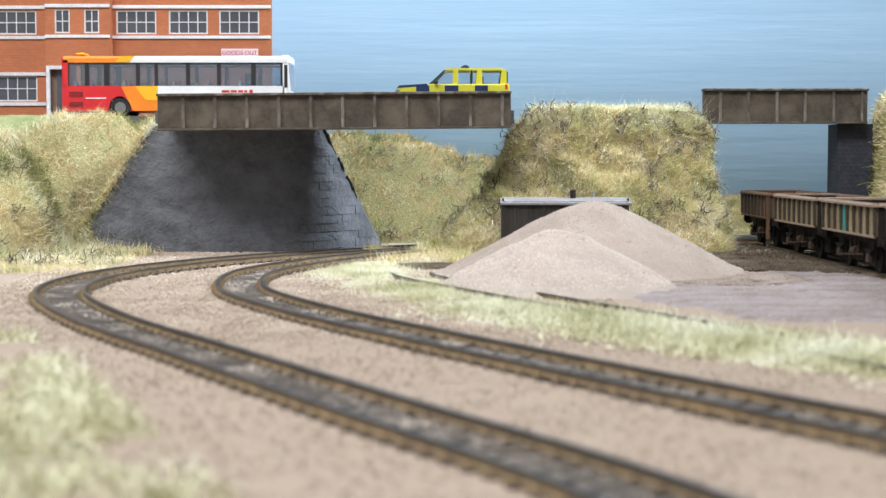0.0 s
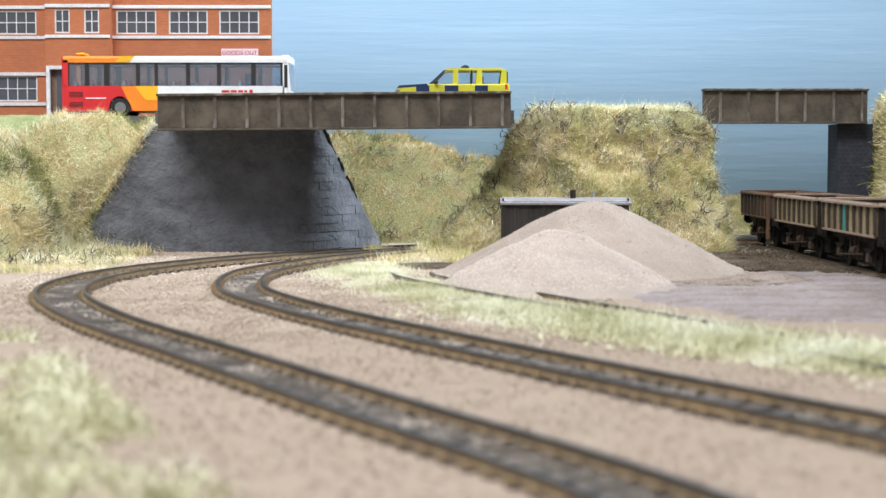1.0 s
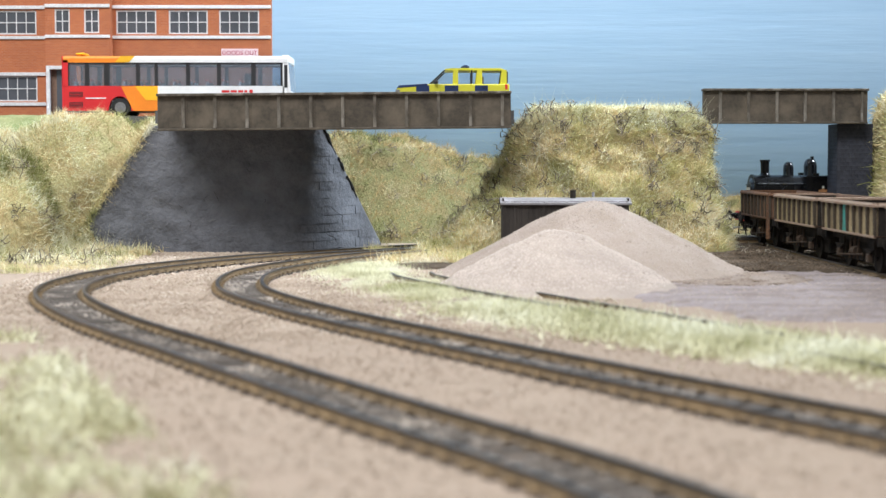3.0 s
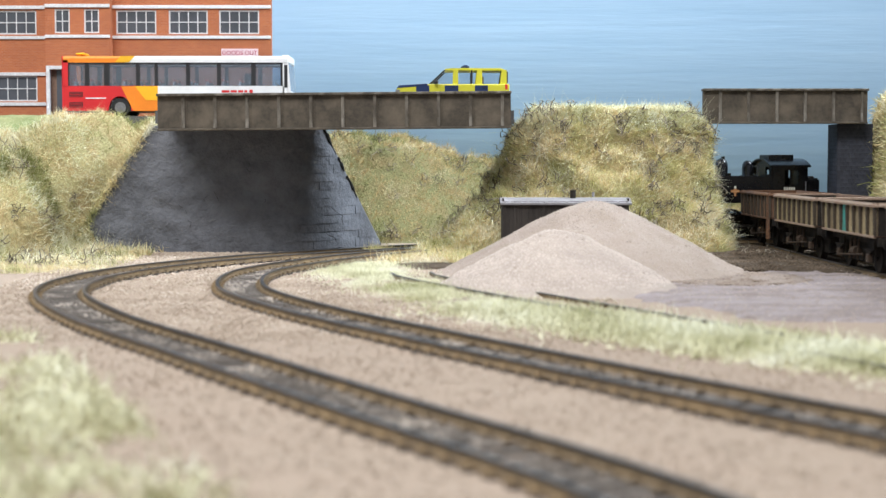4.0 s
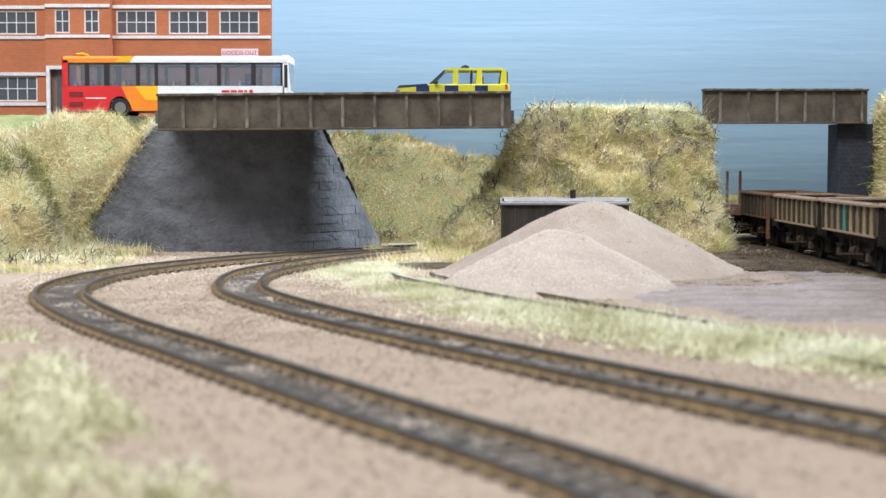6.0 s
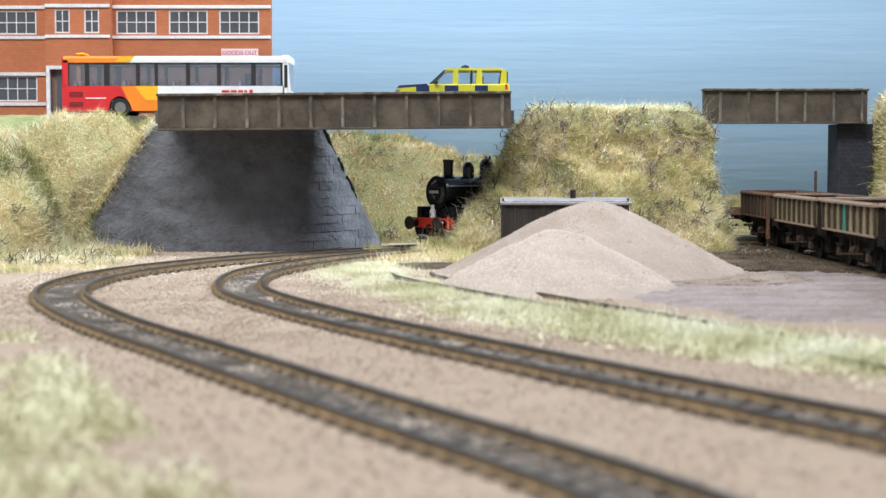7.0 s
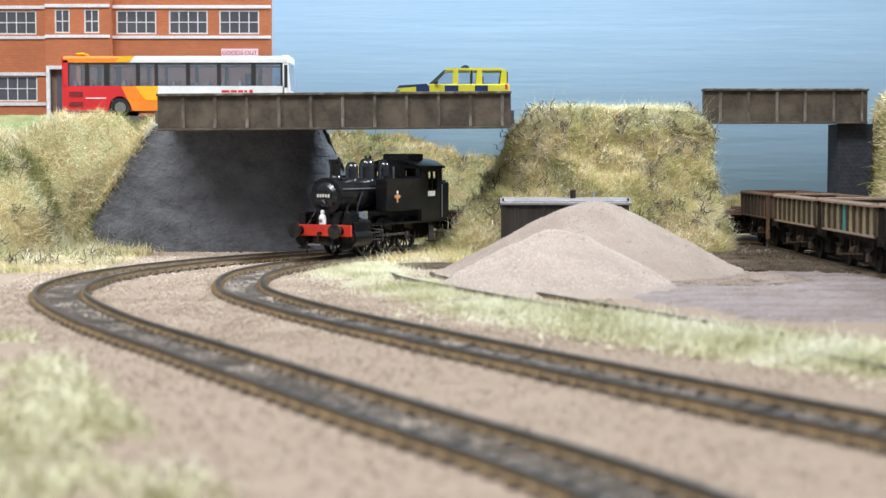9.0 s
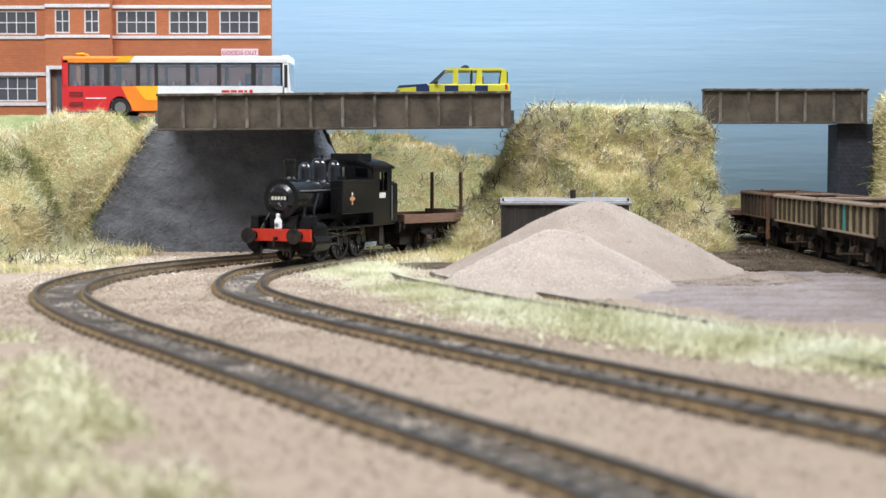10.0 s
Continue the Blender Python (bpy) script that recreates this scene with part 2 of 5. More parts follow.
def back_bank(x, y):
    foot = 872 + 95 * smoothstep(-60, 230, x)
    t = min(1.0, max(0.0, (y - foot) / 62))
    top = 15 + 31 * (1 - smoothstep(60, 140, x)) + 17 * (1 - smoothstep(-40, 30, x)) + 5 * smoothstep(150, 200, x)
    return GROUND - 1.6 + 1.6 * smoothstep(0, 0.04, t) + top * (t * t * (3 - 2 * t)) + (7 * wobble(x, y, 24, 3.3) + 3.5 * wobble(x, y, 9, 1.3)) * t


def sheet(name, fn, x0, x1, y0, y1, step, material, label, category="", kind="structure"):
    xs, ys = np.arange(x0, x1 + step / 2, step), np.arange(y0, y1 + step / 2, step)
    v = [(x, y, fn(x, y)) for y in ys for x in xs]
    n = len(xs)
    f = [(j * n + i, j * n + i + 1, (j + 1) * n + i + 1, (j + 1) * n + i) for j in range(len(ys) - 1) for i in range(n - 1)]
    return tagged(raw(name, v, f, material, smooth=True), label, category, kind=kind)


def heap_height(x, y):
    a = 38.6 - math.sqrt((0.56 * math.hypot(x - 66, (y - 648) * 0.95)) ** 2 + 42)
    b = 26.0 - math.sqrt((0.62 * math.hypot(x - 45, (y - 574) * 0.95)) ** 2 + 40)
    k = 3.0
    h = max(a, b) + k * math.exp(-abs(a - b) / k) * 0.35
    h = -1.2 + math.log(1 + math.exp((h + 1.0) / 2.2)) * 2.2
    return GROUND - 0.6 + h + 1.0 * wobble(x, y, 14)


def front_heap_height(x, y):
    b = 31.0 - math.sqrt((0.60 * math.hypot(x - 45, (y - 574) * 0.95)) ** 2 + 52) + 1.4 * wobble(x, y, 30, 7.0)
    h = -2.6 + math.log(1 + math.exp((b + 1.0) / 2.0)) * 2.0
    return GROUND - 0.5 + h + min(1.0, max(0.0, h / 6)) * 0.7 * wobble(x, y, 12, 4.0)


ground = sheet("ground", lambda x, y: GROUND + 0.5 * wobble(x, y, 18) - 0.3, -720, 1000, -300, 1120, 8, BALLAST, "beige pink fine ballast scattered over the baseboard", "ground")


def patch(name, cx, cy, rx, ry, z, material, label, turn=0.0):
    """A thin spread of loose material with a ragged rim."""
    bm = bmesh.new()
    n, rings = 128, 16
    c = bm.verts.new((0, 0, z + 0.8))
    last = None
    for k in range(1, rings + 1):
        ring = []
        for i in range(n):
            a = 2 * math.pi * i / n
            r = k / rings * (1 + 0.16 * wobble(math.cos(a) * 60, math.sin(a) * 60, 24, cx))
            ring.append(bm.verts.new((r * rx * math.cos(a), r * ry * math.sin(a), z + (0.8 if k < rings else -1.6) + 0.7 * wobble(r * rx * math.cos(a), r * ry * math.sin(a), 9, 2))))
        for i in range(n):
            j = (i + 1) % n
            bm.faces.new((c, ring[i], ring[j]) if last is None else (last[i], ring[i], ring[j], last[j]))
        last = ring
    ob = part(name, bm, material, smooth=True)
    ob.matrix_basis = pose(cx * MM, cy * MM, 0, 0, 0, turn)
    return tagged(ob, label, "ground", kind="structure")




def yard_height(x, y):
    """Trodden dust with shallow ruts, sunk below the ballast past its ragged rim."""
    c, q = math.cos(0.14), math.sin(0.14)
    u, v = (c * (x - 150) - q * (y - 545)) / 88, (q * (x - 150) + c * (y - 545)) / 108
    rim = math.hypot(u, v) + 0.13 * wobble(x, y, 26, 3.0) + 0.05 * wobble(x, y, 7, 1.0)
    rut = 0.8 * abs(wobble(x * 0.45 - y * 0.15, y, 9, 6.0))
    return GROUND + 1.0 - 3.0 * float(smoothstep(0.86, 1.04, rim)) - rut + 0.5 * wobble(x, y, 5, 2.0)


sheet("yard_ground", yard_height, 50, 262, 425, 668, 1.7, YARD, "grey lilac dusty hard standing of the goods yard", "ground")
patch("dirt_ground", 116, 600, 34, 34, GROUND + 0.5, LOAM, "brown crumbled earth between the heap and the yard", 20)
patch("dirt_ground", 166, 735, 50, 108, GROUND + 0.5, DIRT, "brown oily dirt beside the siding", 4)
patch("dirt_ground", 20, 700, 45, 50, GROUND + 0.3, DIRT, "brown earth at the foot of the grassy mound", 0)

left = sheet("bank", left_bank, -420, -152, 640, 846, 3, TURF, "rough grassy embankment below the road", "embankment")
back = sheet("bank", back_bank, -150, 460, 862, 1075, 4, BROWNTURF, "rough grassy bank before the painted sky", "embankment")
heap = sheet("ballast_heap", heap_height, -30, 160, 500, 726, 1.6, HEAP, "large double heap of pale pinkish ballast tipped in the yard", "gravel heap", "stuff")

# its lighter colour stands in for light that sets it off the large heap
sheet("ballast_heap", front_heap_height, -26, 116, 496, 652, 1.6, LITHEAP, "smaller heap of fine ballast before the large one, coloured lighter as if lit", "gravel heap", "stuff")

# ---- mound between the two bridges ----


def mound_point(u, v, grow=0.0):
    """u runs round the plan, v from the foot (0) to the rim (1)."""
    a = 2 * math.pi * u
    ca, sa = math.cos(a), math.sin(a)
    k = 0.68
    px, py = math.copysign(abs(ca) ** k, ca), math.copysign(abs(sa) ** k, sa)
    flare = (1 - v) ** 2.4
    rx = 50.5 + grow + 6 * (1 - v) + flare * (50 if ca < 0 else 12) * (0.45 + 0.55 * abs(ca))
    ry = 15 + grow + (14 * (1 - v) + flare * 17 if sa < 0 else 3 * (1 - v))
    rim = max(0.0, (v - 0.8) / 0.2) ** 2
    rx -= (9 if ca > 0 else 13) * rim
    ry -= 4 * rim
    x, y = 90.5 + rx * px, 797 + ry * py + 0.16 * rx * px
    z = GROUND - 1 + v * 77.5 - 2.5 * rim * abs(ca) ** 3
    n = 1.25 * wobble(x + z * 0.7, y + z, 17, 5.1) + 0.5 * wobble(x - z, y + z * 0.6, 7, 1.7)
    return Vector((x + 3.2 * n * ca, y + 3.2 * n * (sa if sa < 0 else 0.3), z + 2.2 * n))


def make_mound():
    nu, nv = 120, 36
    v = [mound_point(i / nu, j / nv) for j in range(nv + 1) for i in range(nu)]
    f = [(j * nu + i, j * nu + (i + 1) % nu, (j + 1) * nu + (i + 1) % nu, (j + 1) * nu + i) for j in range(nv) for i in range(nu)]
    v.append(Vector((90.5, 797, 80)))
    f += [(nv * nu + i, nv * nu + (i + 1) % nu, len(v) - 1) for i in range(nu)]
    return tagged(raw("mound", [tuple(p) for p in v], f, TURF, smooth=True), "steep grassy mound that carries the road between two bridges", "embankment", kind="structure")


make_mound()

# ---- painted sky, bent forward at its ends ----


def make_sky():
    line = [(-900, 300)] + [(-800 + 180 * (1 - math.cos(a)), 820 + 260 * math.sin(a)) for a in np.linspace(0, math.pi / 2, 8)]
    line += [(300 + 520 * math.sin(a), 1080 - 520 * (1 - math.cos(a))) for a in np.linspace(0, 0.24, 12)] + [(940, 962)]
    bm = bmesh.new()
    rows = [[bm.verts.new((x, y, z)) for x, y in line] for z in (-20, 150, 320, 480)]
    for a, b in zip(rows, rows[1:]):
        for i in range(len(line) - 1):
            bm.faces.new((a[i], a[i + 1], b[i + 1], b[i]))
    ob = part("backdrop", bm, SKY, smooth=True)
    so = ob.modifiers.new("board", "SOLIDIFY")
    so.thickness, so.offset = 0.006, 1
    return tagged(ob, "hand painted pale blue sky board with brush marks", "backdrop", kind="structure")


make_sky()

# ---- track ----


def offset_line(line, d):
    t = np.gradient(line, axis=0)
    t /= np.hypot(*t.T)[:, None]
    return line + d * np.c_[-t[:, 1], t[:, 0]]


def swept(line, profile):
    """A section of (across, z) swept along a plan line."""
    t = np.gradient(line, axis=0)
    t /= np.hypot(*t.T)[:, None]
    nrm = np.c_[-t[:, 1], t[:, 0]]
    k = len(profile)
    v = [(p[0] + n[0] * u, p[1] + n[1] * u, z) for p, n in zip(line, nrm) for u, z in profile]
    f = [(i * k + j, i * k + (j + 1) % k, (i + 1) * k + (j + 1) % k, (i + 1) * k + j) for i in range(len(line) - 1) for j in range(k)]
    f += [tuple(range(k)), tuple(range((len(line) - 1) * k, len(line) * k))[::-1]]
    return v, f


WEB = [(-1.15, 3.6), (1.15, 3.6), (1.15, 3.95), (0.35, 4.2), (0.35, 5.2), (0.62, 5.45), (-0.62, 5.45), (-0.35, 5.2), (-0.35, 4.2), (-1.15, 3.95)]
HEAD = [(-0.66, 5.45), (0.66, 5.45), (0.66, 5.9), (0.45, 6.0), (-0.45, 6.0), (-0.66, 5.9)]


def make_track(line, label, name="track", first=0, sleepers=True, lower=0.0, bed=True):
    track = thing(name, (0, 0, -lower), 0, label, "railway track", kind="structure")
    for side in (-8.5, 8.5):
        ln = offset_line(line, side)
        v, f = swept(ln, WEB)
        r = raw("rail", v, f, RAIL_SIDE, track, "rust brown steel rail")
        v, f = swept(ln, HEAD)
        raw("rail_head", v, f, RAIL_TOP, r, "worn dull steel running surface")
    if bed:
        v, f = swept(line, [(-9.0, 2.0), (9.0, 2.0), (9.0, 2.75), (-9.0, 2.75)])
        raw("track_bed", v, f, BED, track, "oil-stained grey brown ballast between the rails")
    if not sleepers:
        return track
    bm = cube(-1.3, 1.3, -10.7, 10.7, 2.0, 3.7)
    woods = len(bm.faces)
    for s in (-8.5, 8.5):
        for q in (-1.6, 1.6):
            box(bm, -0.85, 0.85, s + q - 0.7, s + q + 0.7, 3.5, 4.4)
    bm.faces.ensure_lookup_table()
    for fc in bm.faces[woods:]:
        fc.material_index = 1
    first_one = part("sleeper", bm, SLEEPER, track)
    mesh = first_one.data
    mesh.materials.append(RAIL_SIDE)
    step = 7.0 / 2.0
    t = np.gradient(line, axis=0)
    places = []
    q = first + 2.0
    while q < len(line) - 1:
        i = int(q)
        places.append((line[i] + (q - i) * (line[i + 1] - line[i]), math.degrees(math.atan2(t[i][1], t[i][0]))))
        q += step
    for k, (p, a) in enumerate(places):
        ob = first_one if k == 0 else new("sleeper", mesh)
        ob.parent = track
        ob.matrix_basis = pose(p[0] * MM, p[1] * MM, 0, 0, 0, a + random.uniform(-1, 1))
    return track


make_track(LINE_NEAR, "curved model railway track with rusty rails, outer line")
make_track(LINE_FAR, "curved model railway track with rusty rails, inner line")
make_track(LINE_SIDING, "siding track in brown dirt under the wagons", lower=0.3)
make_track(LINE_BURIED, "disused track half buried in grass and dust", sleepers=False, lower=1.2, bed=False)
# ---- road, abutment wall and bridges ----
ROAD = 77.5


def make_road():
    bm = cube(-440, -146, 842, 1000, 66, ROAD)
    box(bm, -146, -84, 748, 905, 71, ROAD)
    box(bm, -84, 36, 748, 796, 71, ROAD)
    box(bm, 150, 240, 834.5, 856, 76, ROAD + 1.5)
    return tagged(part("road", bm, TARMAC), "grey road deck over the bridges", "road", kind="structure")


make_road()
VERGE = surface("verge_turf", (0.27, 0.31, 0.14), (0.17, 0.20, 0.085), 0.95, fine=600, coarse=70, bump=0.9, depth=0.001, dirt=(0.40, 0.38, 0.20), dirt_amount=0.6)


def verge_height(x, y):
    return 62.5 + 15.6 * smoothstep(798.0, 845.0, y) + 0.8 * wobble(x, y, 9, 4.0) - 9.0 * smoothstep(-214.0, -206.0, x) - 12.0 * (1 - smoothstep(794.0, 802.0, y))


sheet("verge", verge_height, -440, -206, 794, 850, 2.0, VERGE, "short green turf verge along the factory road", "grass verge")


def make_wall():
    """A plaster wall below the deck with splayed wings that fall to the ground."""
    plan = spline([(-236, 806), (-200, 794), (-162, 790), (-118, 788), (-78, 793), (-56, 818), (-36, 860)], 2.0)
    n = len(plan)
    u = np.linspace(0, 1, n)
    rows = 30
    top = np.full(n, 71.0)
    top = (71 - 66 * np.clip((-158 - plan[:, 0]) / 44, 0, 1)) * (plan[:, 0] <= -66) + (plan[:, 0] > -66) * (71 - 69 * np.clip((plan[:, 0] + 66) / 30, 0, 1))
    v, f = [], []
    for thick in (0, 1):
        for j in range(rows + 1):
            for i in range(n):
                x, y = plan[i]
                z = 1 + (top[i] - 1) * j / rows
                b = 1.3 * wobble(x + z, z * 2.0, 16, 7.7)
                v.append((x, y + thick * 8 + (1 - thick) * b + 3.0 * z / 71, z))
    m = (rows + 1) * n
    for j in range(rows):
        for i in range(n - 1):
            a = j * n + i
            f.append((a, a + 1, a + n + 1, a + n))
            f.append((m + a, m + a + n, m + a + n + 1, m + a + 1))
    for i in range(n - 1):
        a = rows * n + i
        f.append((a, a + 1, m + a + 1, m + a))
    for i in (0, n - 1):
        for j in range(rows):
            a = j * n + i
            f.append((a, a + n, m + a + n, m + a))
    w = tagged(raw("wall_abutment", v, f, PLASTER, smooth=True), "cracked grey plaster bridge abutment with splayed wings", "wall", kind="structure")
    # raised courses of stone on the wing that the light reaches, and black gaps along its edge
    rnd = random.Random(4)
    for k in range(72):
        z = 4 + (k // 5) * 4.6
        x = -80 + rnd.uniform(0, 40)
        i = int(np.argmin(abs(plan[:, 0] - x) + (plan[:, 1] < 780) * 99))
        j = min(i + rnd.randint(5, 11), n - 1)
        while j > i + 3 and top[j - 1] < z + 5:
            j -= 1
        if j <= i + 3 or top[j - 1] < z + 5:
            continue
        proud = rnd.uniform(0.25, 0.6)
        vv, ff = swept(plan[i:j], [(-proud, z), (2.0, z), (2.0, z + 4.0), (-proud * 0.7, z + 4.1)])
        raw("course", [(a, b + 3.0 * c / 71 + 1.3 * wobble(a + c, c * 2.0, 16, 7.7), c) for a, b, c in vv], ff, PLASTER, w)
    for k in range(12):
        x, z = rnd.uniform(-185, -60), rnd.uniform(10, 55)
        i = int(np.argmin(abs(plan[:, 0] - x)))
        if top[i] < z + 4:
            continue
        bm = bmesh.new()
        px, pz = x, z
        for s in range(rnd.randint(2, 5)):
            qx, qz = px + rnd.uniform(-3, 3), pz - rnd.uniform(0.5, 3)
            y = plan[i][1] + 3.0 * pz / 71 + 1.3 * wobble(px + pz, pz * 2.0, 16, 7.7)
            rod(bm, (px, y, pz), (qx, y, qz), rnd.uniform(0.07, 0.15), 5)
            px, pz = qx, qz
        part("crack", bm, CRACK, w, "dark crack in the plaster")
    # a broken black gap down the upper edge of the splayed wing
    bm = bmesh.new()
    last = None
    for k in range(15):
        i = int(np.argmin(abs(plan[:, 0] - (-66 + k * 1.2)) + (plan[:, 1] < 780) * 99))
        z = top[i] - 0.2 + rnd.uniform(-0.9, 0.7)
        at = (plan[i][0] + rnd.uniform(-0.3, 0.6), plan[i][1] + 3.0 * z / 71 + 0.2, z)
        if last and k not in (6, 10):
            rod(bm, last, at, rnd.uniform(0.5, 1.1), 7, rnd.uniform(0.4, 1.0))
        last = at
    part("gap", bm, CRACK, w, "black broken gap along the wing's edge")
    return w


make_wall()


def make_girder(name, length, height, pitch, first, label, depth=4.0):
    """A plate girder from x = 0 on, its foot at z = 0, with ribs and flanges."""
    g = thing(name, label=label, category="bridge girder")
    part("web_plate", cube(0, length, 0.6, depth, 0.2, height - 1.0), GIRDER, g)
    part("top_flange", cube(-0.3, length + 0.3, -1.6, depth + 1.5, height - 1.3, height, 0.2), RIB, g, "worn paler top flange")
    part("bottom_flange", cube(0, length, -1.0, depth + 1, -0.3, 0.8, 0.15), GIRDER, g)
    x = first
    while x < length - 1:
        bm = bmesh.new()
        prism(bm, [(-1.2, 0.8), (0.6, 0.8), (0.6, height - 1.4), (-0.7, height - 1.4), (-0.25, height * 0.72), (-0.25, height * 0.3)], x - 0.8, x + 0.8, axis="x")
        part("rib", bm, RIB, g)
        bm = cube(x - 1.9, x + 1.9, 0.35, 0.62, 0.8, height - 1.3)
        part("cover_strip", bm, GIRDER, g)
        x += pitch
    # rows of rivets along both flanges
    rv = bmesh.new()
    x = 1.2
    while x < length - 1:
        for z in (1.6, height - 2.2):
            bmesh.ops.create_icosphere(rv, subdivisions=1, radius=0.22, matrix=Matrix.Translation((x, 0.55, z)))
        x += 1.7
    tagged(part("rivets", rv, GIRDER, g), kind="stuff")
    return g


road_bridge = make_girder("bridge_girder", 178.6, 18.4, 16.13, 13.0, "long brown riveted plate girder parapet of the road bridge")
road_bridge.matrix_basis = pose(-144.2 * MM, 745 * MM, 67.4 * MM, 0, -0.45, 0)
side_bridge = make_girder("bridge_girder", 92.5, 19.4, 15.9, 9.6, "short brown plate girder bridge over the siding")
side_bridge.matrix_basis = pose(146.5 * MM, 830 * MM, 73.2 * MM)
rear = make_girder("bridge_girder", 120, 13.4, 15.9, 11.0, "far brown plate girder parapet of the road bridge")
rear.matrix_basis = pose(36 * MM, 801 * MM, 71.4 * MM, 0, 0, 180)


def make_pier():
    p = thing("bridge_pier", (224.5, 838, 0), 0, "dark blue engineering brick bridge pier", "bridge pier")
    part("core", cube(0.4, 19.6, 0.4, 21, 0, 73), CRACK, p, "dark mortar core")
    bricks = []
    rnd = random.Random(11)
    me = None
    for r in range(30):
        z = 1.0 + r * 2.4
        x = -1.6 if r % 2 else 0.0
        while x < 19.5:
            a, b = max(x, 0), min(x + 3.22, 20)
            if b - a > 1.0:
                full = abs((b - a) - 3.22) < 0.01
                if full and me:
                    ob = new("brick", me)
                    ob.parent = p
                else:
                    ob = part("brick", cube(0, b - a, -0.4, 0.5, 0, 2.33), BLUEBRICK, p)
                    if full:
                        me = ob.data
                ob.matrix_basis = pose(a * MM, rnd.uniform(-0.1, 0.1) * MM, z * MM)
            x += 3.3
    # the face towards the siding
    me = None
    for r in range(30):
        z = 1.0 + r * 2.4
        for k in range(5):
            if me is None:
                ob = part("brick", cube(-0.3, 0.5, 0, 3.8, 0, 2.2), BLUEBRICK, p)
                me = ob.data
            else:
                ob = new("brick", me)
                ob.parent = p
            ob.matrix_basis = pose(0, (k * 4.05 + (0.2 if r % 2 else 0.0)) * MM, z * MM)
    return p


make_pier()
right_bank = sheet("bank", lambda x, y: GROUND + 84 * smoothstep(237, 257, x - (830 - y) * 0.08) * smoothstep(700, 835, y) + 3 * wobble(x, y, 20, 9), 235, 330, 690, 858, 3, TURF,
                   "steep grassy embankment beyond the brick pier", "embankment")
# ---- paints ----


def paint(name, colour, rough=0.35, **kw):
    kw.setdefault("fine", 300)
    kw.setdefault("coarse", 40)
    kw.setdefault("bump", 0.03)
    return surface(name, colour, tuple(c * 0.93 for c in colour), rough, spec=0.5, **kw)


BRICKWORK = bpy.data.materials.new("orange_brickwork")
BRICKWORK.use_nodes = True
_nt = BRICKWORK.node_tree
_b = _nt.nodes["Principled BSDF"]
_co = _nt.nodes.new("ShaderNodeTexCoord")
_mp = node(_nt, "ShaderNodeMapping", Rotation=(radians(90), 0, 0))
_nt.links.new(_co.outputs["Object"], _mp.inputs[0])
_br = _nt.nodes.new("ShaderNodeTexBrick")
_br.inputs["Color1"].default_value = (0.46, 0.135, 0.045, 1)
_br.inputs["Color2"].default_value = (0.38, 0.10, 0.035, 1)
_br.inputs["Mortar"].default_value = (0.44, 0.19, 0.10, 1)
_br.inputs["Scale"].default_value = 1.0
_br.inputs["Mortar Size"].default_value = 0.00012
_br.inputs["Brick Width"].default_value = 0.0029
_br.inputs["Row Height"].default_value = 0.001
_nt.links.new(_mp.outputs[0], _br.inputs["Vector"])
_n = node(_nt, "ShaderNodeTexNoise", Scale=35.0, Detail=4.0)
_nt.links.new(_co.outputs["Object"], _n.inputs["Vector"])
_g = ramp(_nt, _n.outputs["Fac"], [(0.3, (0.86,) * 3), (0.7, (1.0,) * 3)])
_nt.links.new(mix(_nt, 1.0, _br.outputs["Color"], _g, "MULTIPLY"), _b.inputs["Base Color"])
_b.inputs["Roughness"].default_value = 0.8
_bp = node(_nt, "ShaderNodeBump", Strength=0.4, Distance=0.0002)
_nt.links.new(_br.outputs["Fac"], _bp.inputs["Height"])
_bp.invert = True
_nt.links.new(_bp.outputs[0], _b.inputs["Normal"])

WHITE = paint("white_paint", (0.80, 0.80, 0.80))
TRIM = surface("white_trim", (0.78, 0.78, 0.79), rough=0.6, bump=0.05)
RED = paint("red_paint", (0.66, 0.025, 0.03))
ORANGE = paint("orange_paint", (0.86, 0.24, 0.02))
YELLOW = paint("yellow_paint", (0.88, 0.46, 0.02))
BUSBLACK = paint("black_trim", (0.02, 0.02, 0.022), 0.4)
TYRE = surface("tyre_rubber", (0.025, 0.025, 0.025), rough=0.8, bump=0.1)
STEEL = surface("grey_steel", (0.35, 0.35, 0.36), rough=0.4, metal=0.8, bump=0.05)
DULLSTEEL = surface("oily_steel", (0.13, 0.125, 0.12), (0.07, 0.066, 0.062), 0.45, metal=0.7, fine=700, coarse=160, bump=0.1, dirt=(0.05, 0.042, 0.035), dirt_amount=0.6)
SEAT = surface("grey_seat", (0.46, 0.44, 0.46), rough=0.7, bump=0.1, per_object=0.3)
HIVIS = paint("bright_yellow_paint", (0.62, 0.58, 0.04))
NAVY = paint("navy_blue_paint", (0.012, 0.03, 0.10))
BLACK = surface("locomotive_black", (0.007, 0.007, 0.008), (0.004, 0.004, 0.005), 0.26, fine=700, coarse=120, bump=0.05, spec=0.24, dirt=(0.014, 0.013, 0.011), dirt_amount=0.6)
BOILER = surface("boiler_black", (0.012, 0.012, 0.015), (0.008, 0.008, 0.010), 0.2, fine=700, coarse=120, bump=0.03, spec=0.6)
SOOT = surface("dark_underframe", (0.016, 0.014, 0.013), (0.009, 0.008, 0.007), 0.8, fine=900, coarse=200, bump=0.3, depth=0.0003, dirt=(0.05, 0.038, 0.028), dirt_amount=0.6, spec=0.15)
BEAMRED = surface("buffer_beam_red", (0.55, 0.035, 0.015), (0.42, 0.025, 0.012), 0.55, fine=500, coarse=150, bump=0.08)
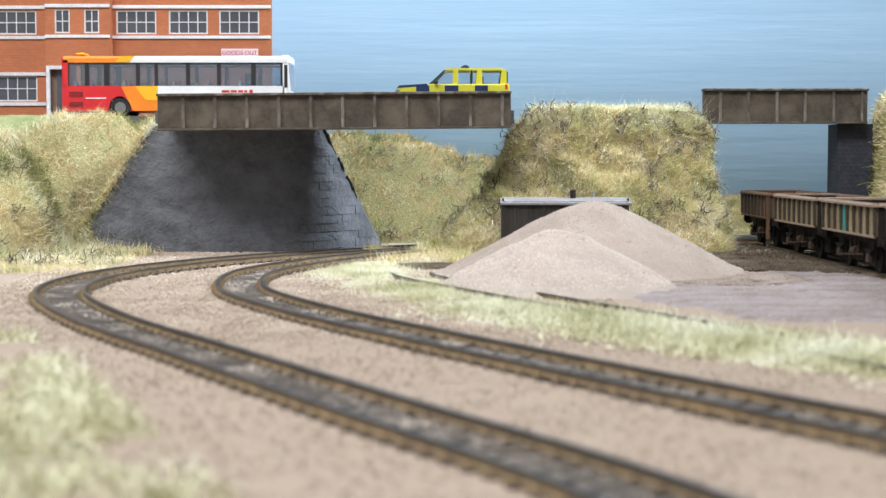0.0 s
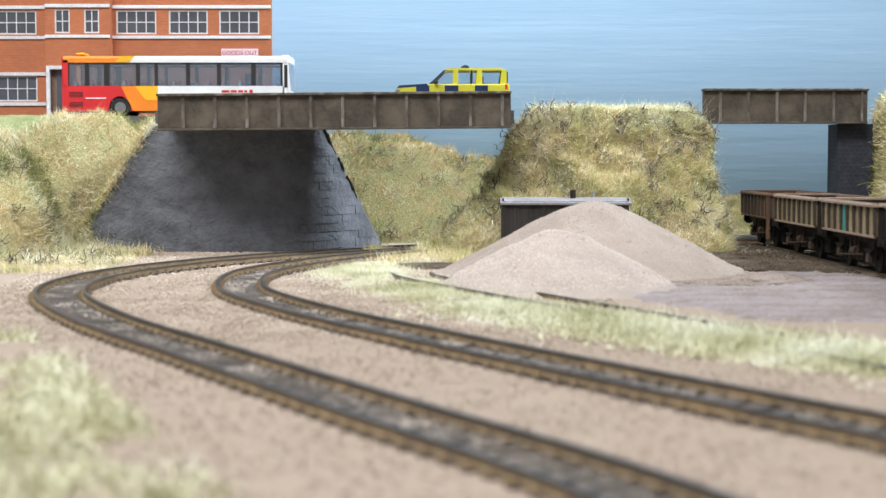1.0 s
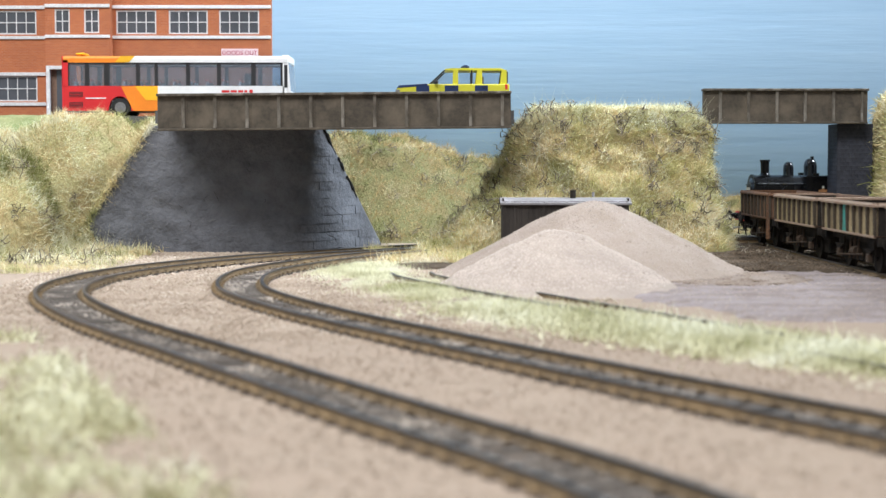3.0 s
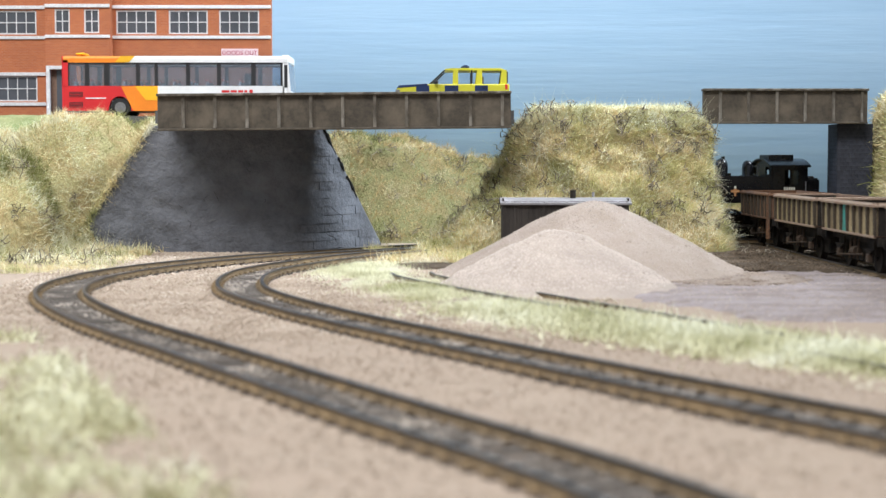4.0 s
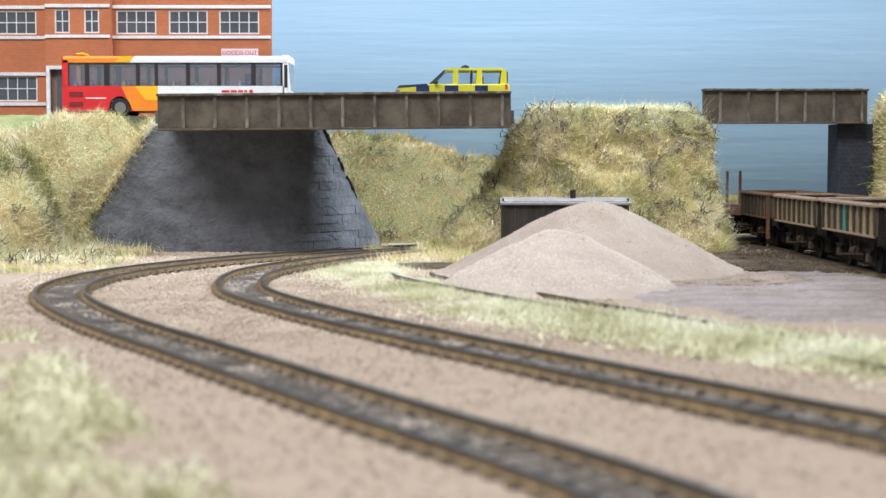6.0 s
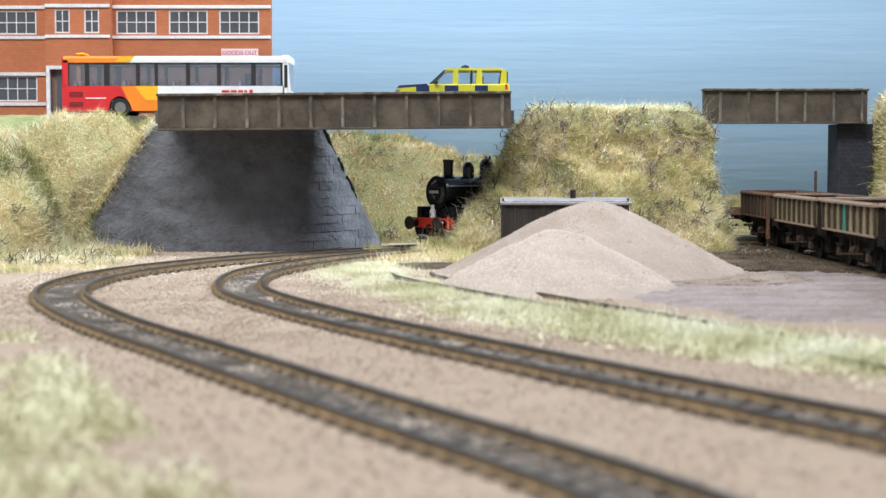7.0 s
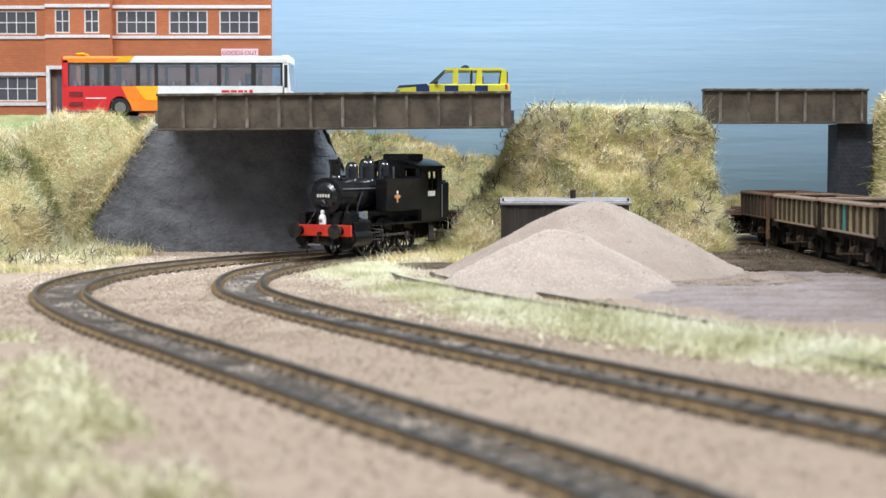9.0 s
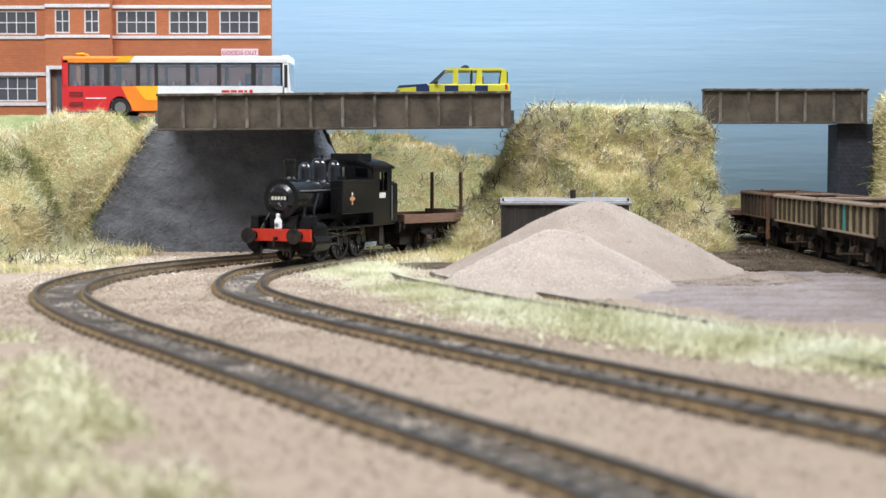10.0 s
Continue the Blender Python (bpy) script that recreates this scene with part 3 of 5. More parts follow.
CREAM = surface("cream_lettering", (0.74, 0.72, 0.62), rough=0.6, bump=0)
CREST = surface("crest_orange", (0.50, 0.24, 0.10), rough=0.6, bump=0)
HUTWALL = surface("hut_planks", (0.045, 0.038, 0.034), (0.025, 0.021, 0.019), 0.85, fine=600, coarse=120, bump=0.4, depth=0.0004, stretch=(3, 3, 0.3), dirt=(0.08, 0.065, 0.055), dirt_amount=0.5, per_object=0.3)
HUTROOF = surface("hut_roof_felt", (0.30, 0.29, 0.30), (0.21, 0.20, 0.21), 0.8, fine=500, coarse=90, bump=0.3, depth=0.0004, dirt=(0.15, 0.14, 0.14), dirt_amount=0.5)
WAGON = surface("wagon_brown", (0.37, 0.295, 0.165), (0.25, 0.195, 0.105), 0.8, fine=600, coarse=120, bump=0.2, depth=0.0003, dirt=(0.18, 0.12, 0.07), dirt_amount=0.55, per_object=0.4)
# brown darkened so that the ribs carry their own shadow lines
RIBSHADE = surface("wagon_rib_shade", (0.07, 0.052, 0.036), (0.04, 0.03, 0.021), 0.85, fine=600, coarse=160, bump=0.2)
WAGONRUST = surface("wagon_rust", (0.19, 0.095, 0.048), (0.10, 0.05, 0.03), 0.85, fine=600, coarse=140, bump=0.3, depth=0.0003, dirt=(0.10, 0.065, 0.045), dirt_amount=0.7, per_object=0.3)
RIM = surface("wagon_rim", (0.30, 0.225, 0.17), (0.2, 0.145, 0.105), 0.75, fine=600, coarse=150, bump=0.2, depth=0.0002, dirt=(0.20, 0.12, 0.08), dirt_amount=0.6)
INNER = surface("wagon_inside", (0.30, 0.20, 0.15), (0.2, 0.125, 0.09), 0.85, fine=500, coarse=120, bump=0.2)
TEAL = surface("teal_panel", (0.035, 0.33, 0.28), (0.025, 0.22, 0.19), 0.7, fine=600, coarse=140, bump=0.1, dirt=(0.12, 0.12, 0.09), dirt_amount=0.5)
DECK = surface("timber_deck", (0.22, 0.12, 0.075), (0.13, 0.07, 0.045), 0.85, fine=500, coarse=120, bump=0.3, depth=0.0003, stretch=(0.4, 3, 3), per_object=0.35)
STAKE = surface("stake_rust", (0.16, 0.09, 0.06), (0.09, 0.05, 0.035), 0.8, fine=500, coarse=120, bump=0.2)


def clear_glass(name, tint, rough=0.03):
    m = bpy.data.materials.new(name)
    m.use_nodes = True
    b = m.node_tree.nodes["Principled BSDF"]
    b.inputs["Base Color"].default_value = (*tint, 1)
    b.inputs["Roughness"].default_value = rough
    b.inputs["Transmission Weight"].default_value = 1.0
    b.inputs["IOR"].default_value = 1.1
    return m


PANE = clear_glass("window_glass", (0.82, 0.84, 0.86))
BUSPANE = clear_glass("bus_glass", (0.50, 0.57, 0.65), 0.04)
BUSPANE.node_tree.nodes["Principled BSDF"].inputs["Transmission Weight"].default_value = 0.9
DARKPANE = surface("dark_window", (0.10, 0.105, 0.12), (0.07, 0.075, 0.085), 0.12, fine=60, coarse=25, bump=0.0, spec=0.6)


def pane(name, bm, parent, material=PANE):
    ob = part(name, bm, material, parent, "clear window pane")
    ob.visible_shadow = False
    return ob


# ---- brick factory ----


def holed(x0, x1, z0, z1, y0, y1, holes):
    """A wall with rectangular openings through it."""
    bm = bmesh.new()
    xs = sorted({x0, x1, *[h[0] for h in holes], *[h[1] for h in holes]})
    zs = sorted({z0, z1, *[h[2] for h in holes], *[h[3] for h in holes]})
    for za, zb in zip(zs, zs[1:]):
        run = None
        for xa, xb in zip(xs, xs[1:]):
            solid = not any(h[0] <= xa and xb <= h[1] and h[2] <= za and zb <= h[3] for h in holes)
            if solid:
                run = (run[0], xb) if run else (xa, xb)
            if run and (not solid or xb == xs[-1]):
                box(bm, run[0], run[1], y0, y1, za, zb)
                run = None
    return bm


def sash(parent, x0, x1, z0, z1, y, cols, rows):
    """A window with its frame, glazing bars and panes, set back in its opening."""
    w = part("window", holed(x0, x1, z0, z1, y + 0.6, y + 1.6, [(x0 + 0.9, x1 - 0.9, z0 + 0.9, z1 - 0.9)]), TRIM, parent, "white many-paned window")
    for i in range(1, cols):
        x = x0 + 0.5 + (x1 - x0 - 1) * i / cols
        part("glazing_bar", cube(x - 0.28, x + 0.28, y + 0.75, y + 1.4, z0 + 0.9, z1 - 0.9), TRIM, w)
    for j in range(1, rows):
        z = z0 + (z1 - z0) * j / rows
        part("glazing_bar", cube(x0 + 0.9, x1 - 0.9, y + 0.7, y + 1.45, z - 0.28, z + 0.28), TRIM, w)
    for i in range(cols):
        a = x0 + 0.5 + (x1 - x0 - 1) * i / cols
        b = x0 + 0.5 + (x1 - x0 - 1) * (i + 1) / cols
        part("pane", cube(a, b, y + 1.2, y + 1.35, z0 + 0.6, z1 - 0.6), DARKPANE, w)
    return w


def make_factory():
    f = thing("factory", (0, 0, 0), 0, "orange brick factory with white window bands and sign", "building")
    def q(x, y=931.0):
        return (x - 784) * (y - 6) / 2600

    def zz(p, y=931.0):
        return 51.5 + (285 - p) * (y - 5) / 2600

    upper = (zz(60), zz(18))
    lower = (zz(178), zz(133))
    top_row = (upper[0] + 42, upper[1] + 42)
    blocks = [
        (q(-260, 934), q(80, 924), 934, [(q(-195), q(-130)), (q(-98), q(-32)), (q(-1, 934) - 2.0, q(65, 934))], True, 4),
        (q(80, 924), q(195, 924), 924, [(q(97, 924), q(124, 924)), (q(149, 924), q(176, 924))], False, 2),
        (q(195, 924), q(480), 931, [(q(206), q(277)), (q(299), q(368)), (q(388), q(459))], False, 4),
    ]
    for x0, x1, y, wins, low, cols in blocks:
        holes = [(a, b, *upper) for a, b in wins] + [(a, b, *top_row) for a, b in wins]
        if low:
            holes += [(a, b, *lower) for a, b in wins]
        door = y == 924
        if door:
            holes.append((q(92), q(118), ROAD, zz(124)))
        part("wall", holed(x0, x1, ROAD - 1, 200, y, y + (8 if y == 924 else 6), holes), BRICKWORK, f, "orange brick wall")
        for h in holes:
            if door and h[2] == ROAD:
                continue
            sash(f, *h, y, cols, 2)
        for z0, z1 in ((zz(68.5), zz(63)), (zz(15.5), zz(9.5)), (zz(68.5) + 42, zz(63) + 42), (zz(15.5) + 42, zz(9.5) + 42)):
            part("band", cube(x0, x1, y - 1.0, y - 0.02, z0, z1, 0.15), TRIM, f, "white painted stone band")
        if low:
            part("band", cube(x0, x1 - 0.1, y - 1.0, y - 0.02, zz(133), zz(127), 0.15), TRIM, f, "white painted stone band")
            part("band", cube(x0, x1 - 0.1, y - 1.0, y - 0.02, zz(186), zz(180), 0.15), TRIM, f, "white painted stone band")
        part("parapet", cube(x0, x1, y - 1.2, y + 7, 200, 204, 0.3), TRIM, f)
    part("wall", cube(q(480) - 9, q(480) - 2.2, 937.1, 946, ROAD - 1, 199.5), BRICKWORK, f, "orange brick end wall")
    part("roof", cube(q(-260), q(480) - 6, 941, 946, 194, 199), TARMAC, f, "grey flat roof")
    d = part("door_frame", holed(q(87), q(122), ROAD, zz(117), 922.6, 926, [(q(93), q(116), ROAD - 1, zz(123))]), TRIM, f, "white painted door frame")
    part("door_leaf", cube(q(103), q(115.5), 926.5, 927.5, ROAD, zz(124)), DARKPANE, d, "grey door standing ajar")
    part("door_leaf", cube(q(93), q(103), 928, 929, ROAD, zz(124)), INNER, d, "brown inner door")
    s = part("sign_board", cube(q(392), q(457), 929.6, 930.6, zz(101), zz(86), 0.1), paint("sign_pink", (0.80, 0.62, 0.66)), f, "pale sign board with red letters")
    t = bpy.data.curves.new("sign_text", "FONT")
    t.body, t.size, t.extrude, t.align_x, t.align_y = "GOODS OUT", 0.0037, 0.00005, "CENTER", "CENTER"
    t.materials.append(paint("sign_red", (0.45, 0.04, 0.08)))
    ob = new("sign_lettering", t)
    ob.matrix_basis = pose(q(424.5) * MM, 929.5 * MM, zz(93.6) * MM, 90, 0, 0)
    dg = bpy.context.evaluated_depsgraph_get()
    me = bpy.data.meshes.new_from_object(ob.evaluated_get(dg))
    lo = new("sign_lettering", me)
    lo.parent = s
    lo.matrix_basis = ob.matrix_basis
    bpy.data.objects.remove(ob)
    return f


make_factory()

# ---- bus ----


def wheel_parts(parent, name, at, r, width, out, tyre=TYRE, rim=STEEL):
    """A road wheel whose outer face looks along y."""
    x, y, z = at
    w = part(name, bar((x, y - width / 2, z), (x, y + width / 2, z), r, 20), tyre, parent, "black tyre")
    part("rim", bar((x, y + out * (width / 2 - 0.3), z), (x, y + out * (width / 2 + 0.15), z), r * 0.6, 16), rim, w, "grey wheel rim")
    part("hub", bar((x, y + out * width / 2, z), (x, y + out * (width / 2 + 0.6), z), r * 0.25, 10), rim, w)
    return w


def make_bus():
    k = 0.329
    bx = lambda p: (p - 110) * 0.326
    bz = lambda y: 68.2 - k * y + 0.0
    b = thing("bus", (-221.0, 856, ROAD), 0, "single-deck model bus in white, red, orange and yellow livery", "bus")
    W = 32.0
    floor = 3.2
    sec = [(0.0, floor + 1), (0.0, 17.6), (0.25, 18), (W - 0.25, 18), (W, 17.6), (W, floor + 1), (W - 1, floor), (1, floor)]
    bm = bmesh.new()
    # lower body with the two wheel arches cut out of its side plates
    prism(bm, [(1.0, floor), (W - 1.0, floor), (W - 1.0, 6), (1.0, 6)], 1, bx(513), axis="x")
    part("floor", bm, BUSBLACK, b)
    arch = [bx(213), bx(440)]

    def side_plate(xa, xb, za, zb, slant, y, m, name="side_panel", label=""):
        bm = bmesh.new()
        prism(bm, [(xa, za), (xb, za), (xb + slant[1], zb), (xa + slant[0], zb)], y, y + 0.5)
        part(name, bm, m, b, label)

    def cut_plate(xa, xb, za, zb, y, m, label):
        """A side plate in narrow columns whose lower edge rises over the wheels."""
        bm = bmesh.new()
        xs = np.linspace(xa, xb, max(2, int((xb - xa) / 0.7)))
        lows = []
        for x in xs:
            d = min(abs(x - c) for c in arch)
            lows.append(max(za, 5.6 + math.sqrt(max(0.0, 6.3 ** 2 - d * d)) if d < 6.3 else za))
        cols = [[bm.verts.new(v) for v in ((x, y, lo), (x, y, zb), (x, y + 0.5, zb), (x, y + 0.5, lo))] for x, lo in zip(xs, lows)]
        for p, r in zip(cols, cols[1:]):
            for i in range(4):
                bm.faces.new((p[i], p[(i + 1) % 4], r[(i + 1) % 4], r[i]))
        bm.faces.new(cols[0])
        bm.faces.new(cols[-1][::-1])
        part("side_panel", bm, m, b, label)

    for y in (0.0, W - 0.5):
        cut_plate(0.6, bx(238), 3.4, bz(153), y, RED, "red lower side panel")
        cut_plate(bx(238), bx(280), 3.4, bz(153), y, ORANGE, "orange lower side panel")
        cut_plate(bx(280), bx(505), 3.4, bz(153), y, WHITE, "white lower side panel")
    for y in (-0.14, W - 0.36):
        side_plate(bx(236.5), bx(238.5), 3.6, bz(153.5), (-7.0, 0.0), y, ORANGE, "livery_flash", "orange slanting flash")
        side_plate(bx(259), bx(280.5), bz(178), bz(153.5), (-6.2, 0.0), y - 0.02, YELLOW, "livery_flash", "yellow slanting flash")
    # window band: pillars, glass, top rail
    edges = [120, 123.5, 151, 159, 185, 195, 242, 249, 275, 281, 331, 338, 386, 393, 447, 455, 499, 503]
    for y in (0.1, W - 0.6):
        for i in range(0, len(edges) - 1, 2):
            part("pillar", cube(bx(edges[i]), bx(edges[i + 1]), y, y + 0.5, bz(153), bz(113)), BUSBLACK, b, "black window pillar")
        part("window_rail", cube(bx(118), bx(503), y, y + 0.5, bz(114.5), bz(112)), BUSBLACK, b)
        part("window_rail", cube(bx(118), bx(503), y - 0.05, y + 0.45, bz(155.5), bz(152.8)), BUSBLACK, b)
        for i in range(1, len(edges) - 1, 2):
            pane("side_window", cube(bx(edges[i]), bx(edges[i + 1]), y + 0.15, y + 0.35, bz(153), bz(114)), b, BUSPANE)
    # roof with rounded edges: orange over the tail, white on
    def roof(xa, xb, m, label):
        bm = bmesh.new()
        h = bz(112)
        prism(bm, [(0.0, h), (W, h), (W, h + 2.4), (W - 0.7, h + 3.5), (W - 3, h + 4.0), (3, h + 4.0), (0.7, h + 3.5), (0.0, h + 2.4)], xa, xb, axis="x")
        part("roof_panel", bm, m, b, label)
    roof(0.8, bx(222), ORANGE, "orange roof panel")
    roof(bx(222), bx(512), WHITE, "white roof panel")
    for y in (-0.12, W - 0.38):
        side_plate(bx(205), bx(230), bz(111.5), bz(100.5), (3.2, 3.2), y, YELLOW, "livery_flash", "yellow slanting flash")
    part("roof_vent", cube(bx(130), bx(147), 6, 18, bz(98), bz(93.5), 0.6), YELLOW, b, "yellow roof vent")
    # tail and nose
    part("tail_panel", cube(0, 0.8, 0, W, 3.4, bz(100), 0.3), RED, b, "red tail panel")
    part("corner_post", cube(0.2, bx(121), 0, 1.5, bz(154), bz(108)), RED, b, "red rear corner")
    for z in (bz(168), bz(186)):
        g = part("grille", cube(bx(123), bx(147), -0.15, 0.4, z - 1.5, z + 1.5), BUSBLACK, b, "dark radiator grille")
        for j in range(3):
            part("slat", cube(bx(124), bx(146), -0.3, -0.1, z - 1.1 + j * 0.9, z - 0.8 + j * 0.9), RED, g)
    part("moulding", cube(bx(152), bx(188), -0.25, 0.1, bz(175.5), bz(173.5)), WHITE, b, "white side moulding")
    bm = bmesh.new()
    prism(bm, [(bx(503), 3.4), (bx(515), 3.4), (bx(517.5), 8), (bx(517), bz(162)), (bx(503), bz(162))], 0.0, W)
    part("nose_panel", bm, WHITE, b, "white front panel")
    bm = bmesh.new()
    prism(bm, [(bx(512), bz(113)), (bx(513.5), bz(113)), (bx(517), bz(162)), (bx(515.5), bz(162))], 1.2, W - 1.2)
    pane("windscreen", bm, b, BUSPANE)
    for y in (0.0, W - 1.3):
        bm = bmesh.new()
        prism(bm, [(bx(503), bz(113)), (bx(513.5), bz(113)), (bx(517), bz(162)), (bx(503), bz(162))], y, y + 0.3)
        part("windscreen_post", bm, WHITE, b)
        o = -0.12 if y < 1 else 0.12
        part("cab_window", cube(bx(505.5), bx(511.5), y + o, y + o + 0.3, bz(156), bz(116), 0.1), BUSBLACK, b, "dark glass corner of the windscreen")
    part("destination_box", cube(bx(500), bx(514.5), 0.3, W - 0.3, bz(114), bz(98.5), 0.8), WHITE, b, "white destination box")
    for x in arch:
        for y, o in ((2.2, -1), (W - 2.2, 1)):
            wheel_parts(b, "wheel", (x, y, 5.4), 5.4, 3.2, o)
    # lettering bars and a small red swirl mark
    for i, wd in enumerate((14, 11, 9, 5)):
        x = 394 + sum((14, 11, 9, 5)[:i]) + i * 2.2
        part("lettering_bar", cube(bx(x), bx(x + wd), -0.08, 0.05, bz(164.5), bz(160.5)), RED, b, "dark red lettering bar")
    part("emblem", bar((bx(446.5), -0.1, bz(162.5)), (bx(446.5), 0.1, bz(162.5)), 1.1, 14), RED, b, "red round emblem")
    # seats, driver's wheel, inner far wall trim
    for i in range(11):
        for y in (4, 20):
            x = bx(128) + i * 9.6
            s = part("seat", cube(x, x + 3.4, y, y + 8, 6, 11.5, 0.5), SEAT, b)
            part("seat_back", cube(x, x + 1.2, y, y + 8, 11, 20.5, 0.4), SEAT, s)
            part("grab_rail", bar((x + 0.3, y + 0.5, 21.5), (x + 0.3, y + 7.5, 21.5), 0.35, 8), RED, s, "red grab rail")
    part("steering_wheel", bar((bx(487), 22, 19), (bx(488.5), 22, 19.6), 2.6, 16), BUSBLACK, b)
    part("dashboard", cube(bx(492), bx(505), 1.5, W - 1.5, 8, 18, 0.6), SEAT, b, "grey dashboard")
    part("partition", cube(bx(428), bx(444), 18, 19, 8, 26), BUSBLACK, b, "dark cab partition")
    return b


make_bus()

# ---- rescue car ----


def make_car():
    k = 0.2925
    cx = lambda p: (p - 701) * k
    cz = lambda y: 57.9 - k * y
    c = thing("car", (-24.3, 758, ROAD), 0, "bright yellow off-road car with navy squares and blue beacon", "car")
    W = 24.0

    def slab(name, poly, y0, y1, m, label="", bev=0.0, parent=None):
        bm = bmesh.new()
        prism(bm, poly, y0, y1)
        if bev:
            bmesh.ops.bevel(bm, geom=list(bm.edges), offset=bev, segments=2, profile=0.6, affect="EDGES")
        return part(name, bm, m, parent or c, label)

    slab("body", [(0.6, 4), (57, 4), (58.3, 7), (58.5, cz(150.5)), (cx(757), cz(150.5)), (cx(752), cz(152)), (cx(708), cz(154.5)), (0.6, cz(158)), (0, 8)], 0, W, HIVIS, "bright yellow body", 0.5)
    slab("bonnet", [(0.4, cz(158)), (cx(707), cz(152.6)), (cx(757), cz(149.6)), (cx(757), cz(153.2)), (cx(708), cz(156.5))], -0.15, W + 0.15, NAVY, "navy blue bonnet", 0.2)
    slab("roof", [(cx(786), cz(126.5)), (cx(788), cz(123.5)), (cx(800), cz(122.3)), (cx(884), cz(122.3)), (cx(891), cz(124)), (cx(893), cz(127))], 1.8, W - 1.8, HIVIS, "bright yellow roof", 0.3)
    for y in (1.4, W - 2.2):
        slab("pillar", [(cx(759), cz(150.5)), (cx(764), cz(150.5)), (cx(789), cz(126)), (cx(786), cz(125.5))], y, y + 0.8, BUSBLACK, "black windscreen pillar")
        for a, b2, s in ((801, 811, -2), (841, 853, 0), (884, 896, 0)):
            slab("pillar", [(cx(a), cz(150.5)), (cx(b2), cz(150.5)), (cx(b2 + s * 0.2), cz(125.5)), (cx(a + 3 + s), cz(125.5))], y, y + 0.8, HIVIS, "yellow window pillar")
        slab("door_pillar", [(cx(833), cz(150)), (cx(836), cz(150)), (cx(836), cz(126)), (cx(833), cz(126))], y + 0.1, y + 0.7, BUSBLACK)
        for p in ([(765, 150), (802, 150), (804, 127), (789, 127)], [(811, 150), (841, 150), (841, 126.5), (813, 126.5)], [(853, 150), (885, 150), (885, 126.5), (854, 126.5)]):
            bm = bmesh.new()
            prism(bm, [(cx(u), cz(v)) for u, v in p], y + 0.3, y + 0.5)
            pane("side_window", bm, c)
    bm = bmesh.new()
    prism(bm, [(cx(759), cz(150)), (cx(760.5), cz(150)), (cx(787.5), cz(126)), (cx(786), cz(126))], 2.2, W - 2.2)
    pane("windscreen", bm, c)
    part("tail_frame", cube(cx(891), cx(896.5), 1.6, W - 1.6, cz(152), cz(126), 0.3), BUSBLACK, c, "dark tailgate frame")
    for a, b2 in ((737, 760), (787, 811), (840, 863)):
        for y in (-0.15, W - 0.2):
            part("checker_square", cube(cx(a), cx(b2), y, y + 0.35, cz(172), cz(153)), NAVY, c, "navy blue square")
    for a in (798, 853):
        part("door_handle", cube(cx(a), cx(a + 8), -0.45, 0.1, cz(157.5), cz(156)), BUSBLACK, c)
    part("mirror", cube(cx(768), cx(776), -2.0, -0.1, cz(150.5), cz(144.5), 0.4), BUSBLACK, c, "black door mirror")
    part("headlight", cube(-0.1, cx(709), -0.1, 4, cz(167), cz(159.5), 0.3), STEEL, c, "clear headlight")
    part("headlight", cube(-0.1, cx(709), W - 4, W + 0.1, cz(167), cz(159.5), 0.3), STEEL, c, "clear headlight")
    bl = part("beacon", cube(cx(816), cx(831), 7, W - 7, cz(122), cz(117.5), 0.5), NAVY, c, "dark blue beacon")
    part("beacon_lens", cube(cx(820), cx(828), 9, W - 9, cz(118), cz(115.5), 0.3), NAVY, bl)
    part("tail_window", cube(cx(893), cx(898.5), 2.2, W - 2.2, cz(149), cz(128), 0.3), BUSBLACK, c, "dark tailgate glass")
    part("tail_lamp", cube(cx(893), cx(897.5), -0.2, 1.6, cz(160), cz(151), 0.2), RED, c, "red tail lamp")
    part("spare_wheel", bar((cx(897), W / 2, 10), (cx(900), W / 2, 10), 4.2, 18), TYRE, c, "spare wheel")
    for x in (10, 46.5):
        for y, o in ((1.8, -1), (W - 1.8, 1)):
            wheel_parts(c, "wheel", (x, y, 4.8), 4.8, 3.4, o)
    for x in (cx(796), cx(846), cx(880)):
        s = part("seat", cube(x - 2, x + 3.5, 4, W - 4, 6, 12.5, 0.5), SEAT, c, "grey seat")
        part("headrest", cube(x + 1.5, x + 3.0, 5, 9, 12.5, 18, 0.5), SEAT, s)
    return c


make_car()

# ---- grounded van body in front of the mound ----


